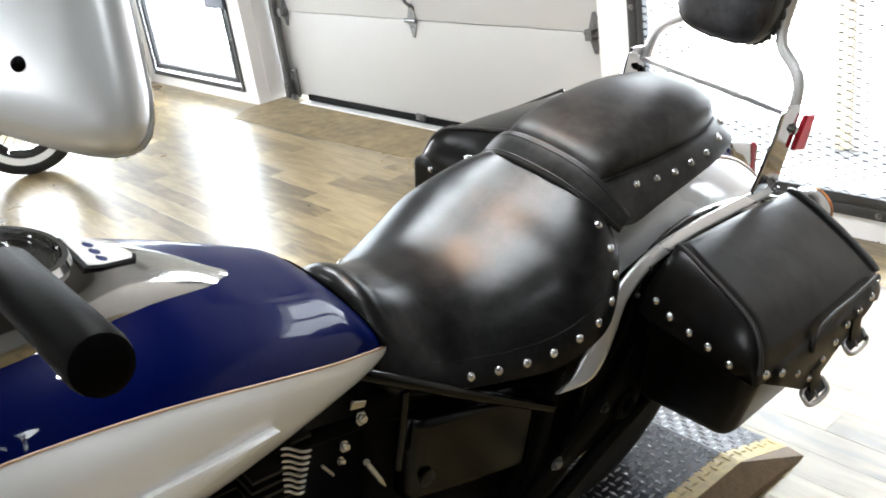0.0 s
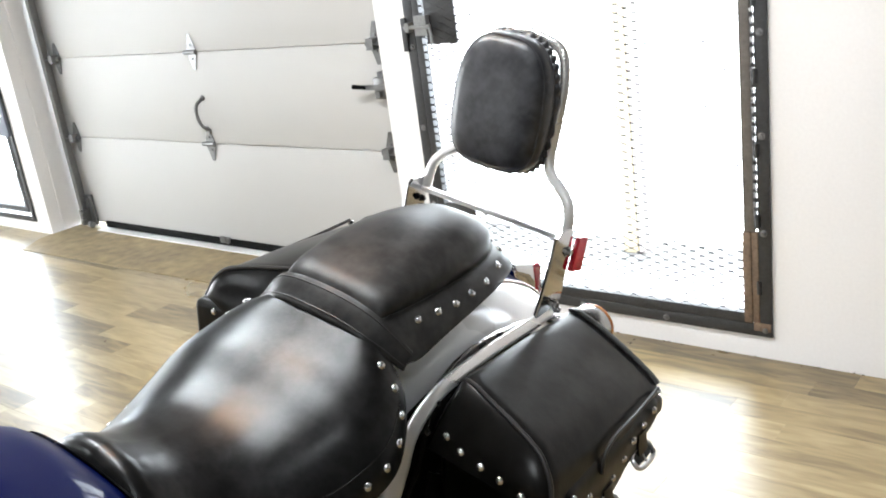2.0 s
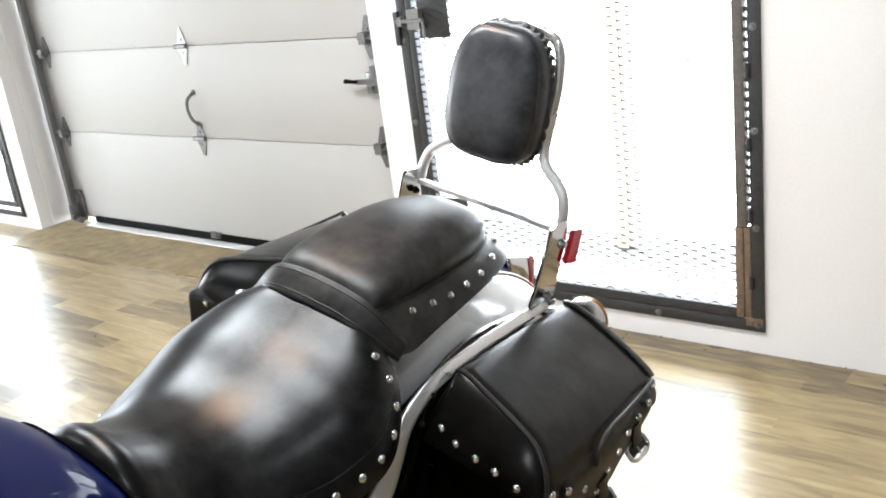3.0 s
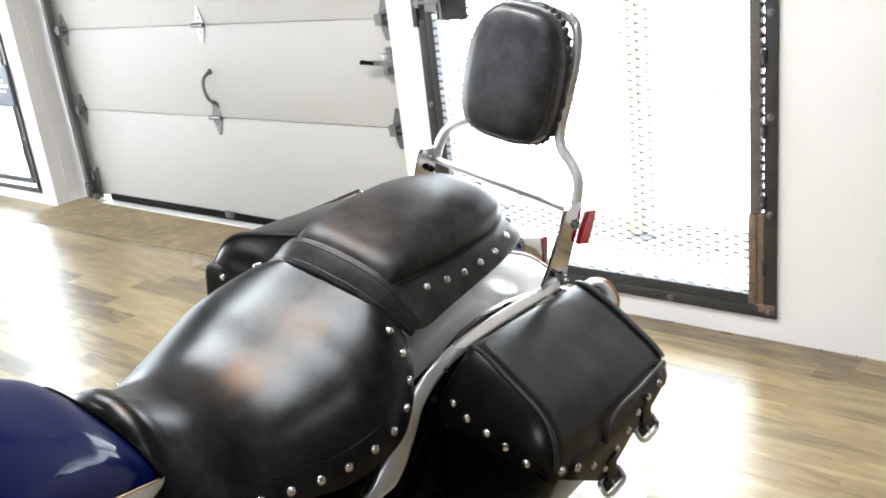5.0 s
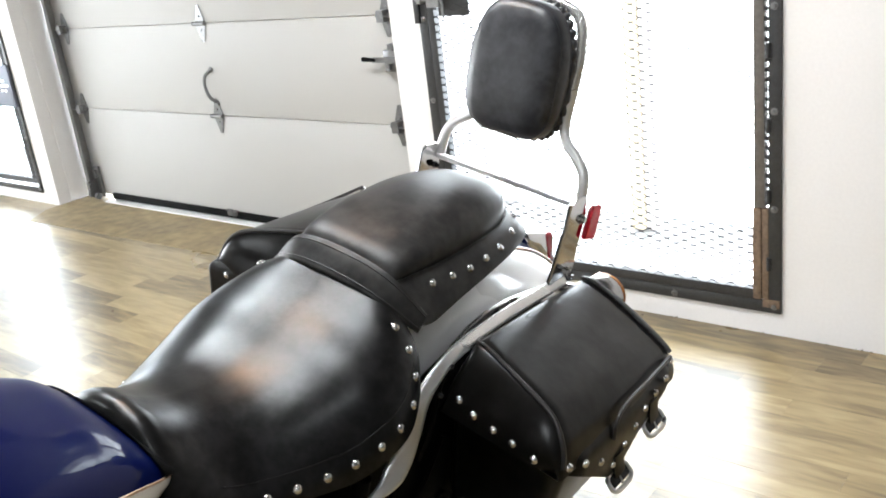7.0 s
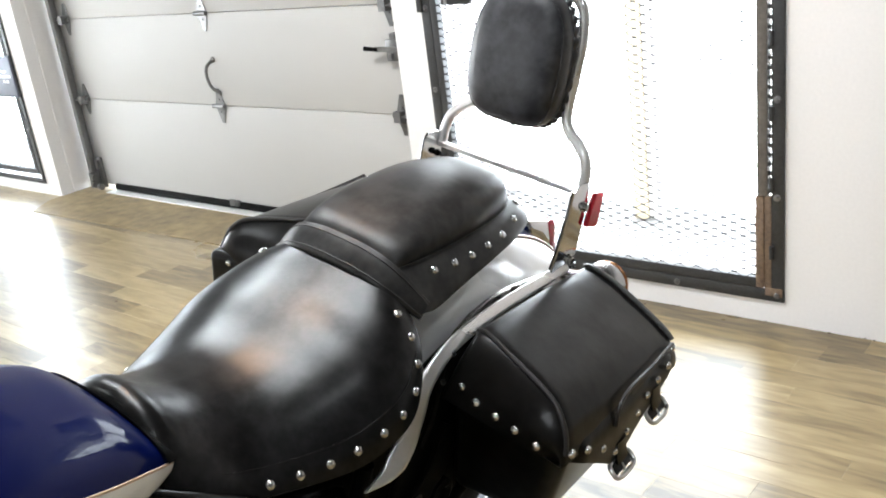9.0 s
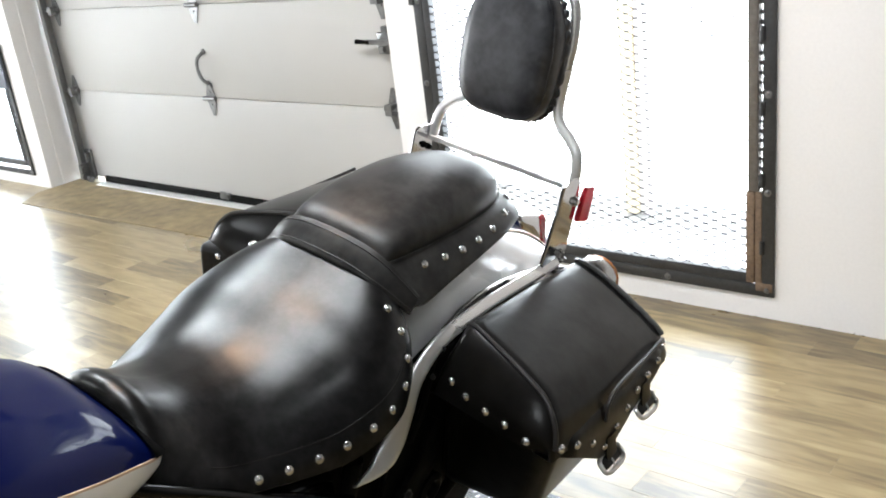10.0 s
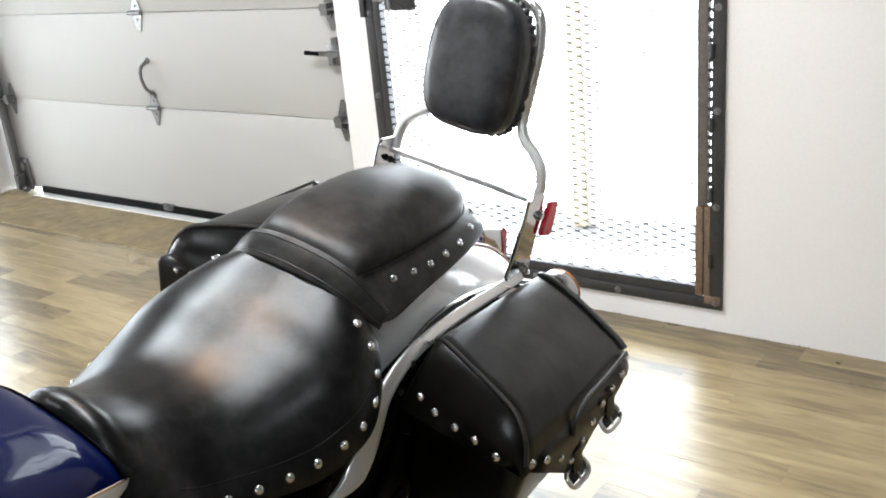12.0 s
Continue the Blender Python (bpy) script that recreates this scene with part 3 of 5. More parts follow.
def track(name, x, s):
    """x is the outer edge of the channel, s points to the door's middle."""
    t = thing(name, "galvanised vertical guide track of the garage door", "door track")
    bm = bmesh.new()
    a, c = sorted((x, x + s * 0.034))
    box(bm, a, c, 4.160, 4.163, 0.03, 2.5)
    a, c = sorted((x, x + s * 0.004))
    box(bm, a, c, 4.1635, 4.2185, 0.03, 2.5)
    a, c = sorted((x + s * 0.03, x + s * 0.034))
    box(bm, a, c, 4.1635, 4.176, 0.03, 2.5)
    part("channel", bm, GALV, t)
    for z in (0.12, 0.95, 1.75, 2.3):
        a, c = sorted((x - s * 0.0005, x - s * 0.04))
        part("bracket", block(a, c, 4.19, 4.2195, z, z + 0.1, 0.003), GALV, t)
        for dz in (0.025, 0.075):
            bolt_head(t, (x - s * 0.02, 4.19, z + dz), (0, -1, 0), 0.006)
    return t


track("door_track", -5.118, 1)
track("door_track", -2.235, -1)


# ---- barred gates ----
def expanded(x0, x1, z0, z1, y):
    """Expanded steel: staggered zigzag strands that meet at their knots."""
    px, pz, w = 0.067, 0.0148, 0.0011
    verts, faces = [], []

    def strand(a, b, wid):
        n = len(verts)
        for p in (a, b):
            verts.extend(((p[0], y - 0.0011, p[1] - wid), (p[0], y + 0.0011, p[1] - wid), (p[0], y + 0.0011, p[1] + wid), (p[0], y - 0.0011, p[1] + wid)))
        for k in range(4):
            j = (k + 1) % 4
            faces.append((n + k, n + j, n + 4 + j, n + 4 + k))
    nx, nz = int((x1 - x0) / (px / 2)), int((z1 - z0) / pz)
    for r in range(nz):
        s = 1 if r % 2 else -1
        zc = z0 + pz * (r + 0.5)
        for i in range(nx):
            a = s * (1 if i % 2 else -1) * pz * 0.5
            p, q = (x0 + i * px / 2, zc + a), (x0 + (i + 1) * px / 2, zc - a)
            strand(p, q, w)
            if a > 0:
                strand((p[0] - 0.008, p[1] + 0.001), (p[0] + 0.008, p[1] - 0.001), 0.0028)
    me = bpy.data.meshes.new("mesh_panel")
    me.from_pydata(verts, [], faces)
    me.materials.append(WIRE)
    return me


def gate(x0, z0, w, flip, label, fl=0.042, gap=0.0, rusty=True):
    """A steel gate w wide in a bolted angle frame; x0 is the frame's low corner."""
    g = thing("metal_gate", label, "gate", Matrix.Translation((x0, 0, z0)))
    h = 2.105

    def X(a, b):
        return (w - b, w - a) if flip else (a, b)
    for a in ((0, w, 0, fl), (0, w, h - fl, h)):
        part("frame_bar", block(a[0], a[1], 3.988, 3.999, a[2], a[3], 0.002), GATE, g)
    for a in ((0, fl), (w - fl, w)):
        part("frame_bar", block(*a, 3.988, 3.999, fl + 0.001, h - fl - 0.001, 0.002), GATE, g)
    e = fl + gap
    o = new("mesh_panel", expanded(0.05, w - 0.02, 0.045, 2.05, 0))
    o.parent = g
    o.matrix_basis = Matrix.Translation((0, 3.9925, 0))
    tagged(o, "diamond mesh of expanded steel", kind="stuff")
    # leaf of square tube
    part("leaf_bar", block(*X(e + 0.0005, e + 0.034), 3.9895, 4.025, e + 0.0385, 2.05, 0.003), GATE, g)
    part("leaf_bar", block(*X(e + 0.0005, w - e - 0.0475), 3.9895, 4.025, e + 0.0008, e + 0.037, 0.002), GATE, g)
    part("leaf_bar", block(*X(e + 0.0405, w - e - 0.0475), 3.995, 4.025, 2.02, 2.058, 0.002), GATE, g)
    if rusty:
        # hinge side: a slit crossed by short ties, rusty at its foot
        part("hinge_stile", block(*X(w - fl - 0.047, w - fl - 0.012), 3.985, 4.022, 0.371, 2.05, 0.003), STILE, g, "grey-brown hinge stile")
        part("hinge_stile", block(*X(w - fl - 0.052, w - fl - 0.024), 3.984, 4.022, 0.046, 0.37, 0.003), RUST, g, "rusty brown lower hinge stile")
        bm = bmesh.new()
        for i in range(54):
            box(bm, *X(w - fl - 0.0125, w - fl + 0.001), 3.996, 4.002, 0.38 + i * 0.031, 0.392 + i * 0.031)
        tagged(part("slit_tie", bm, GATE, g, smooth=False), kind="stuff")
        part("slit_strip", block(*X(w - fl - 0.0235, w - fl - 0.0005), 3.988, 4.01, 0.046, 0.37, 0.003), RUST, g)
        part("corner_rust", block(*X(w - fl - 0.02, w - 0.004), 3.9855, 3.9875, 0.02, 0.05, 0.001), RUST, g)
    else:
        part("hinge_stile", block(*X(w - e - 0.047, w - e - 0.012), 3.9895, 4.022, e + 0.0008, 2.05, 0.003), GATE, g)
    x = X(w - fl - 0.002, w - fl + 0.006)
    for i in range(8):
        z = 0.155 + i * 0.235
        part("knuckle", turned([(0, 0), (0.008, 0), (0.008, 0.045), (0, 0.045)], pose((x[0] + x[1]) / 2, 3.985, z, 0, -90, 0), 10), GATE, g)
    for i in range(7):
        for xx in (X(0.016, 0.03), X(w - 0.03, w - 0.016)):
            bolt_head(g, ((xx[0] + xx[1]) / 2, 3.988, 0.026 if i == 0 else 0.047 + i * 0.3225), (0, -1, 0), 0.0085, HINGE)
    for i in (1, 2, 3):
        bolt_head(g, (X(0, w - 0.041 - i * 0.342)[1], 3.988, 0.018), (0, -1, 0), 0.0085, HINGE)
    return g


g1 = gate(-1.967, 0.084, 1.428, False, "dark steel security gate with expanded mesh and rusty hinges")
# lock of the gate: mesh guard plate, sliding bolt and staple
part("lock_guard", block(0.1, 0.247, 3.993, 3.998, 1.022, 1.3, 0.001), GATE, g1)
bm = tube([(0.01, 3.97, 1.093), (0.14, 3.97, 1.093)], 0.009, 8)
sweep(bm, [(0.135, 3.97, 1.098), (0.144, 3.965, 1.07), (0.146, 3.962, 1.018)], 0.006, 8)
box(bm, 0.065, 0.125, 3.965, 3.99, 1.06, 1.135)
box(bm, 0.02, 0.04, 3.96, 3.99, 1.075, 1.11)
part("slide_bolt", bm, GALV, g1, "galvanised sliding bolt")
part("stop_plate", block(-0.012, 0.012, 3.975, 3.987, 1.0, 1.13, 0.002), GATE, g1)
part("lower_bracket", block(0.088, 0.235, 3.99, 3.996, 0.335, 0.38, 0.002), GATE, g1)
g2 = gate(-6.897, 0.075, 1.505, True, "grey steel security gate with a blue-grey lock plate", 0.034, 0.024, False)
part("lock_plate", block(1.225, 1.5, 3.972, 3.986, 0.575, 0.842, 0.003), PLATE, g2, "blue-grey lock cover plate")
for k, (a, b) in enumerate(((1.36, 1.43), (1.3, 1.47), (1.365, 1.39), (1.41, 1.435))):
    z = (0.735, 0.703, 0.67, 0.67)[k]
    part("print_bar", block(a, b, 3.9695, 3.9715, z, z + 0.018), INKS, g2)


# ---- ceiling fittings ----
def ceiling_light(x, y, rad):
    t = thing("ceiling_light", "unseen round white ceiling light fitting, lit", "ceiling light", Matrix.Translation((x, y, 3.2)), "ceiling lights")
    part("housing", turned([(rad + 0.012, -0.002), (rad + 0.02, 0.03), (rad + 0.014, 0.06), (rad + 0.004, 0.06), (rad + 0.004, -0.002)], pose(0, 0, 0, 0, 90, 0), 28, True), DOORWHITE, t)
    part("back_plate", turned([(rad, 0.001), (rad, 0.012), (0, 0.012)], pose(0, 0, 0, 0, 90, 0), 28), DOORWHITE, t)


# a fitting for every round lamp, the added fill lamps too
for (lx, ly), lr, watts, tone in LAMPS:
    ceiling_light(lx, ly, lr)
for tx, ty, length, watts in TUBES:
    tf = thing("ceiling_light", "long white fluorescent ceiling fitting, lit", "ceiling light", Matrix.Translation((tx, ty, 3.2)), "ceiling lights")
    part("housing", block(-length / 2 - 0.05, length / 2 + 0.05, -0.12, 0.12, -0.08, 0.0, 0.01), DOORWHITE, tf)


# ---- the lift platform ----
plat = thing("lift_platform", "diamond plate motorcycle lift platform with yellow edges", "lift platform")
PX0, PX1, PY0, PY1, PYR, PZ = -1.06, -0.507, 0.21, 2.595, 2.79, 0.08


def slope(y):
    return PZ if y < PY1 else PZ + (0.012 - PZ) * (y - PY1) / (PYR - PY1)


def deck(x0, x1, lift=0.0, lo=None):
    bm = bmesh.new()
    ys = [PY0, PY1, PYR]
    rings = [[(x0, y, slope(y) + lift), (x1, y, slope(y) + lift), (x1, y, 0.001), (x0, y, 0.001)] for y in ys]
    bm.free()
    return skin(rings)


part("deck", deck(PX0 + 0.085, PX1 - 0.085), DECK, plat, "grey diamond plate deck", smooth=False)
part("side_edge", deck(PX1 - 0.084, PX1 - 0.03), YELLOW, plat, "worn yellow painted edge", smooth=False)
part("side_edge", deck(PX0 + 0.03, PX0 + 0.084), YELLOW, plat, "worn yellow painted edge", smooth=False)
for x0, x1, t0 in ((PX1 - 0.029, PX1 + 0.012, 1), (PX0 - 0.012, PX0 + 0.029, 0)):
    rings = []
    for y in (PY0, PY1, PYR):
        z = slope(y)
        hi, lo = (x0, x1) if t0 else (x1, x0)
        rings.append([(hi, y, z), (lo, y, max(0.004, z * 0.25)), (lo, y, 0.001), (hi, y, 0.001)])
    part("skirt", skin(rings), EDGE, plat, "brown worn bevelled skirt", smooth=False)


def treads():
    verts, faces = [], []
    p = 0.0235
    for i in range(int((PX1 - PX0 - 0.07) / p)):
        for j in range(int((PYR - PY0 - 0.03) / p)):
            x, y = PX0 + 0.045 + i * p, PYR - 0.02 - j * p
            a = 0.0 if (i + j) % 2 else math.pi / 2
            ca, sa = math.cos(a), math.sin(a)
            n = len(verts)
            for u, v, h in ((-0.0128, 0, 0), (0, -0.0042, 0), (0.0128, 0, 0), (0, 0.0042, 0), (-0.006, 0, 0.0024), (0.006, 0, 0.0024)):
                yy = y + u * sa + v * ca
                verts.append((x + u * ca - v * sa, yy, slope(yy) + h + 0.0002))
            faces.extend(((n, n + 1, n + 5, n + 4), (n + 1, n + 2, n + 5), (n + 2, n + 3, n + 4, n + 5), (n + 3, n, n + 4)))
    me = bpy.data.meshes.new("tread_pattern")
    me.from_pydata(verts, [], faces)
    me.materials.append(TREAD)
    cut = PX1 - 0.084
    return me, cut


me, cut = treads()
me.materials.append(YELLOW)
for fc in me.polygons:
    if me.vertices[fc.vertices[0]].co.x > cut or me.vertices[fc.vertices[0]].co.x < PX0 + 0.084:
        fc.material_index = 1
o = new("tread_pattern", me)
o.parent = plat
tagged(o, "raised diamond treads", kind="stuff")

# ---- the motorcycle: x to its left, y to its rear, z up along its leaning centre plane ----
bike = thing("motorcycle", "blue and silver cruiser motorcycle with studded black leather seats", "motorcycle", pose(-0.7156, -0.0237, 0.0806, -0.29, 14.41, 1.7) @ Matrix.Diagonal((1.028, 1.007, 1.029, 1)))
RA, FA = (2.31, 0.315), (0.68, 0.33)
FC = (2.33, 0.29)


def wheel(parent, y, z, radius, half, rim, white=False, spokes=20):
    c = Matrix.Translation((0, y, z))
    w = part("wheel", turned([(rim, -half * 0.55), (rim + 0.016, -half * 0.62), (rim + 0.016, -half * 0.5), (rim - 0.012, -half * 0.35),
                              (rim - 0.012, half * 0.35), (rim + 0.016, half * 0.5), (rim + 0.016, half * 0.62), (rim, half * 0.55),
                              (rim - 0.03, half * 0.3), (rim - 0.03, -half * 0.3)], c, 48, True), CHROME, parent)
    prof = [(rim + 0.004, half * 0.6), (rim + 0.02, half * 0.8), ((rim + radius) / 2, half), (radius - 0.03, half * 0.92), (radius - 0.01, half * 0.66), (radius, half * 0.2)]
    part("tyre", turned(prof + [(r, -x) for r, x in prof[::-1]], c, 56, True), RUBBER, w)
    if white:
        for s in (1, -1):
            part("whitewall", turned([(rim + 0.018, s * (half * 0.84)), (rim + 0.04, s * (half + 0.002)), (rim + 0.055, s * (half + 0.003)),
                                      (rim + 0.055, s * half * 0.9), (rim + 0.04, s * (half - 0.004)), (rim + 0.018, s * half * 0.78)], c, 48, True), WHITEWALL, w)
    part("hub", turned([(0, -0.07), (0.03, -0.07), (0.05, -0.055), (0.05, -0.04), (0.028, -0.03), (0.028, 0.03), (0.05, 0.04), (0.05, 0.055), (0.03, 0.07), (0, 0.07)], c, 20), SATIN, w)
    bm = bmesh.new()
    for i in range(spokes):
        a = 2 * math.pi * i / spokes
        s = 0.045 if i % 2 else -0.045
        b = a + (0.28 if i % 4 < 2 else -0.28)
        sweep(bm, [(s, y + 0.045 * math.cos(b), z + 0.045 * math.sin(b)), (0, y + (rim - 0.01) * math.cos(a), z + (rim - 0.01) * math.sin(a))], 0.0035, 5)
    part("spokes", bm, CHROME, w)
    return w


wheel(bike, *RA, 0.315, 0.056, 0.205)
wheel(bike, *FA, 0.33, 0.062, 0.215)

# rider's seat
SEAT = [(1.636, ((0, 0.822), (0.035, 0.818), (0.066, 0.808), (0.09, 0.798), (0.108, 0.788), (0.118, 0.776))),
        (1.640, ((0, 0.852), (0.036, 0.847), (0.069, 0.832), (0.096, 0.812), (0.116, 0.793), (0.127, 0.772))),
        (1.652, ((0, 0.868), (0.038, 0.862), (0.073, 0.844), (0.102, 0.817), (0.124, 0.79), (0.137, 0.762))),
        (1.674, ((0, 0.870), (0.04, 0.863), (0.076, 0.843), (0.107, 0.811), (0.131, 0.781), (0.146, 0.752))),
        (1.700, ((0, 0.853), (0.043, 0.846), (0.08, 0.826), (0.113, 0.797), (0.14, 0.768), (0.153, 0.742))),
        (1.735, ((0, 0.834), (0.048, 0.828), (0.087, 0.809), (0.122, 0.78), (0.15, 0.753), (0.163, 0.733))),
        (1.775, ((0, 0.824), (0.055, 0.818), (0.098, 0.801), (0.135, 0.773), (0.163, 0.747), (0.175, 0.727))),
        (1.830, ((0, 0.822), (0.07, 0.816), (0.12, 0.799), (0.158, 0.772), (0.184, 0.746), (0.195, 0.722))),
        (1.890, ((0, 0.834), (0.085, 0.828), (0.142, 0.808), (0.18, 0.778), (0.205, 0.750), (0.215, 0.722))),
        (1.950, ((0, 0.855), (0.092, 0.849), (0.153, 0.829), (0.193, 0.797), (0.216, 0.765), (0.225, 0.735))),
        (2.000, ((0, 0.873), (0.09, 0.8655), (0.15, 0.846), (0.187, 0.813), (0.21, 0.778), (0.219, 0.748))),
        (2.045, ((0, 0.8935), (0.084, 0.886), (0.137, 0.864), (0.168, 0.833), (0.188, 0.80), (0.196, 0.772))),
        (2.075, ((0, 0.909), (0.077, 0.9), (0.123, 0.87), (0.149, 0.845), (0.165, 0.816), (0.171, 0.79)))]
bm, rows = cushion(SEAT)
seat = part("rider_seat", bm, LEATHER, bike, "wide black leather seat with a studded skirt", angle=60)
for s in (1, -1):
    pts = [Vector(r[len(r) // 2 + s * 21]) - Vector((s * 0.0005, 0, 0.0006)) for r in rows[26:-5]]
    part("seam", tube(pts, 0.0014, 6), LEATHER, seat)
SKIRT = [(0.14, 2.05, 0.868), (0.163, 2.05, 0.835), (0.185, 2.04, 0.803), (0.204, 2.012, 0.778), (0.216, 1.972, 0.765), (0.216, 1.932, 0.756), (0.206, 1.888, 0.746),
         (0.194, 1.846, 0.742), (0.18, 1.803, 0.742), (0.166, 1.762, 0.744)]
for p in SKIRT:
    for s in (1, -1):
        stud(seat, *surface_at(rows, s * p[0], p[1], p[2] - (0 if s > 0 else 0.014)))

# pillion seat: a padded top on a studded skirt that runs round its rear
PSIDE = [(0.096, 2.084, 0.907, 0.15, 2.1, 0.848), (0.104, 2.13, 0.908, 0.15, 2.135, 0.842), (0.108, 2.2, 0.907, 0.147, 2.205, 0.851), (0.106, 2.3, 0.905, 0.142, 2.31, 0.862),
         (0.096, 2.38, 0.902, 0.13, 2.4, 0.866), (0.075, 2.436, 0.898, 0.105, 2.47, 0.866), (0.042, 2.466, 0.894, 0.055, 2.504, 0.864), (0, 2.474, 0.893, 0, 2.512, 0.863)]
half = spline(PSIDE, 6)
loop = half + [(-p[0], p[1], p[2], -p[3], p[4], p[5]) for p in half[-2::-1]]
prow = []
for p in loop:
    up, lo = Vector(p[:3]), Vector(p[3:])
    out = Vector((lo.x, (lo.y - 2.3) * (1 if lo.y > 2.4 else 0), 0)).normalized()
    prow.append([up - out * 0.02 + Vector((0, 0, -0.004)), up - out * 0.004, up + out * 0.003 + Vector((0, 0, -0.004))]
                + [up.lerp(lo, f) + out * 0.007 * math.sin(math.pi * f) ** 0.7 for f in (0.2, 0.35, 0.5, 0.65, 0.8, 0.92)] + [lo, lo - out * 0.007 + Vector((0, 0, 0.001)), up - out * 0.022 + Vector((0, 0, -0.012))])
pil = part("pillion_seat", skin(prow), LEATHER_PIL, bike, "black leather passenger seat with studded skirt", angle=60)
rings = []
wl = [(p[1], p[0], p[2]) for p in half]
HY, HZ = np.array(spline([(2.06, -0.014), (2.075, -0.002), (2.09, 0.013), (2.108, 0.027), (2.13, 0.039), (2.2, 0.055), (2.3, 0.063), (2.4, 0.057), (2.45, 0.049), (2.48, 0.045)], 5)).T
for k in range(41):
    f = 0.5 - 0.5 * math.cos(math.pi * k / 40)
    y = 2.066 + (2.4705 - 2.066) * f
    w = np.interp(y, [q[0] for q in wl], [q[1] for q in wl])
    zb = np.interp(y, [q[0] for q in wl], [q[2] for q in wl])
    zb -= 0.016 * max(0, (2.092 - y) / 0.026)
    h = np.interp(y, HY, HZ)
    h *= (1 - (1 - min(1, (2.4705 - y) / 0.05)) ** 2.6) ** (1 / 2.4)
    rr = []
    for j in range(33):
        a = math.pi * (j / 32 - 0.5)
        sx, cx = math.sin(a), max(0, math.cos(a))
        bow = 0.018 * (1 - sx * sx) * max(0, 1 - (y - 2.078) / 0.05)
        rr.append((w * math.copysign(abs(sx) ** 0.72, sx), y, zb + bow + h * cx ** 0.6))
    rings.append(rr + [(p[0] * 0.98, p[1], zb - 0.006) for p in rr[::-4]])
top = part("padded_top", skin(rings), LEATHER_PIL, pil, "plain padded leather top", angle=60)
part("seam", tube([(p[0] * 1.03, p[1] + 0.002, p[2] + 0.0005) for p in loop], 0.0013, 6), LEATHER_PIL, pil)
for l, y, z in ((0.128, 2.155, 0.894), (0.128, 2.203, 0.886), (0.128, 2.248, 0.881), (0.126, 2.295, 0.88), (0.121, 2.344, 0.879), (0.105, 2.403, 0.88), (0.074, 2.46, 0.877), (0.04, 2.49, 0.878)):
    i, k = min(((i, k) for i in range(1, len(half)) for k in range(3, 8)), key=lambda q: (Vector(prow[q[0]][q[1]]) - Vector((l, y, z))).length)
    nrm = (Vector(prow[i][k + 1]) - Vector(prow[i][k - 1])).cross(Vector(prow[min(i + 1, len(prow) - 1)][k]) - Vector(prow[i - 1][k])).normalized()
    if nrm.dot(Vector((l, y - 2.3, 0))) < 0:
        nrm = -nrm
    q = Vector(prow[i][k])
    w = Vector((l, y, z)) - q
    q = q + (w - nrm * w.dot(nrm))
    for s in (1, -1):
        stud(pil, Vector((s * q.x, q.y, q.z)), Vector((s * nrm.x, nrm.y, nrm.z)))
# folded band across the front of the pillion
BAND = [(0, 2.048, 0.899, 0, 2.083, 0.932), (0.05, 2.05, 0.896, 0.05, 2.084, 0.929), (0.09, 2.055, 0.886, 0.09, 2.088, 0.918), (0.122, 2.068, 0.869, 0.117, 2.097, 0.898), (0.142, 2.079, 0.853, 0.138, 2.107, 0.875), (0.153, 2.087, 0.844, 0.149, 2.113, 0.862)]
bl = spline(BAND, 5)
bl = [(-p[0], p[1], p[2], -p[3], p[4], p[5]) for p in bl[:0:-1]] + bl
rings = []
for p in bl:
    f, r = Vector(p[:3]), Vector(p[3:])
    u = Vector((p[0] * 3, -0.35, 0.7)).normalized()
    rings.append([f - u * 0.004, f + u * 0.0015, f.lerp(r, 0.06) + u * 0.0028, f.lerp(r, 0.5) + u * 0.0034, f.lerp(r, 0.94) + u * 0.0028, r + u * 0.0015, r - u * 0.004])
band = part("band", skin(rings), LEATHER_PIL, pil, "flat leather band", angle=60)
for k in (0.16, 0.82):
    part("stitch_line", tube([Vector(p[:3]).lerp(Vector(p[3:]), k) + Vector((p[0] * 3, -0.35, 0.7)).normalized() * 0.0034 for p in bl], 0.001, 5), PIPING, pil)

# fuel tank: blue top, silver flanks, copper line
TANK = [(0.98, 0.87, 0.09, 0.78, 0.83), (1.03, 0.975, 0.145, 0.745, 0.875), (1.11, 1.02, 0.177, 0.735, 0.90), (1.22, 1.03, 0.19, 0.735, 0.905), (1.34, 1.012, 0.186, 0.745, 0.897),
        (1.45, 0.969, 0.17, 0.756, 0.88), (1.55, 0.924, 0.146, 0.770, 0.852), (1.60, 0.9, 0.131, 0.776, 0.837), (1.635, 0.864, 0.117, 0.781, 0.826), (1.66, 0.828, 0.1, 0.786, 0.815), (1.69, 0.803, 0.06, 0.79, 0.80)]
rows_t = spline(TANK, 6)


def tank_point(v, a):
    """Point on the tank's section v at angle a from the top (degrees)."""
    y, top, w, low, mid = v
    s, c = math.sin(radians(a)), math.cos(radians(a))
    z = mid + (top - mid) * abs(c) ** 0.8 if c > 0 else mid - (mid - low) * abs(c) ** 0.75
    return Vector((w * 1.03 * math.copysign(abs(s) ** 0.85, s), y, z))


def stripe_angle(y):
    return min(90.0, float(np.polyval(np.polyfit((0.98, 1.2, 1.33, 1.46, 1.63, 1.72), (54.7, 58.6, 63.6, 72.5, 81.6, 90), 3), y)))


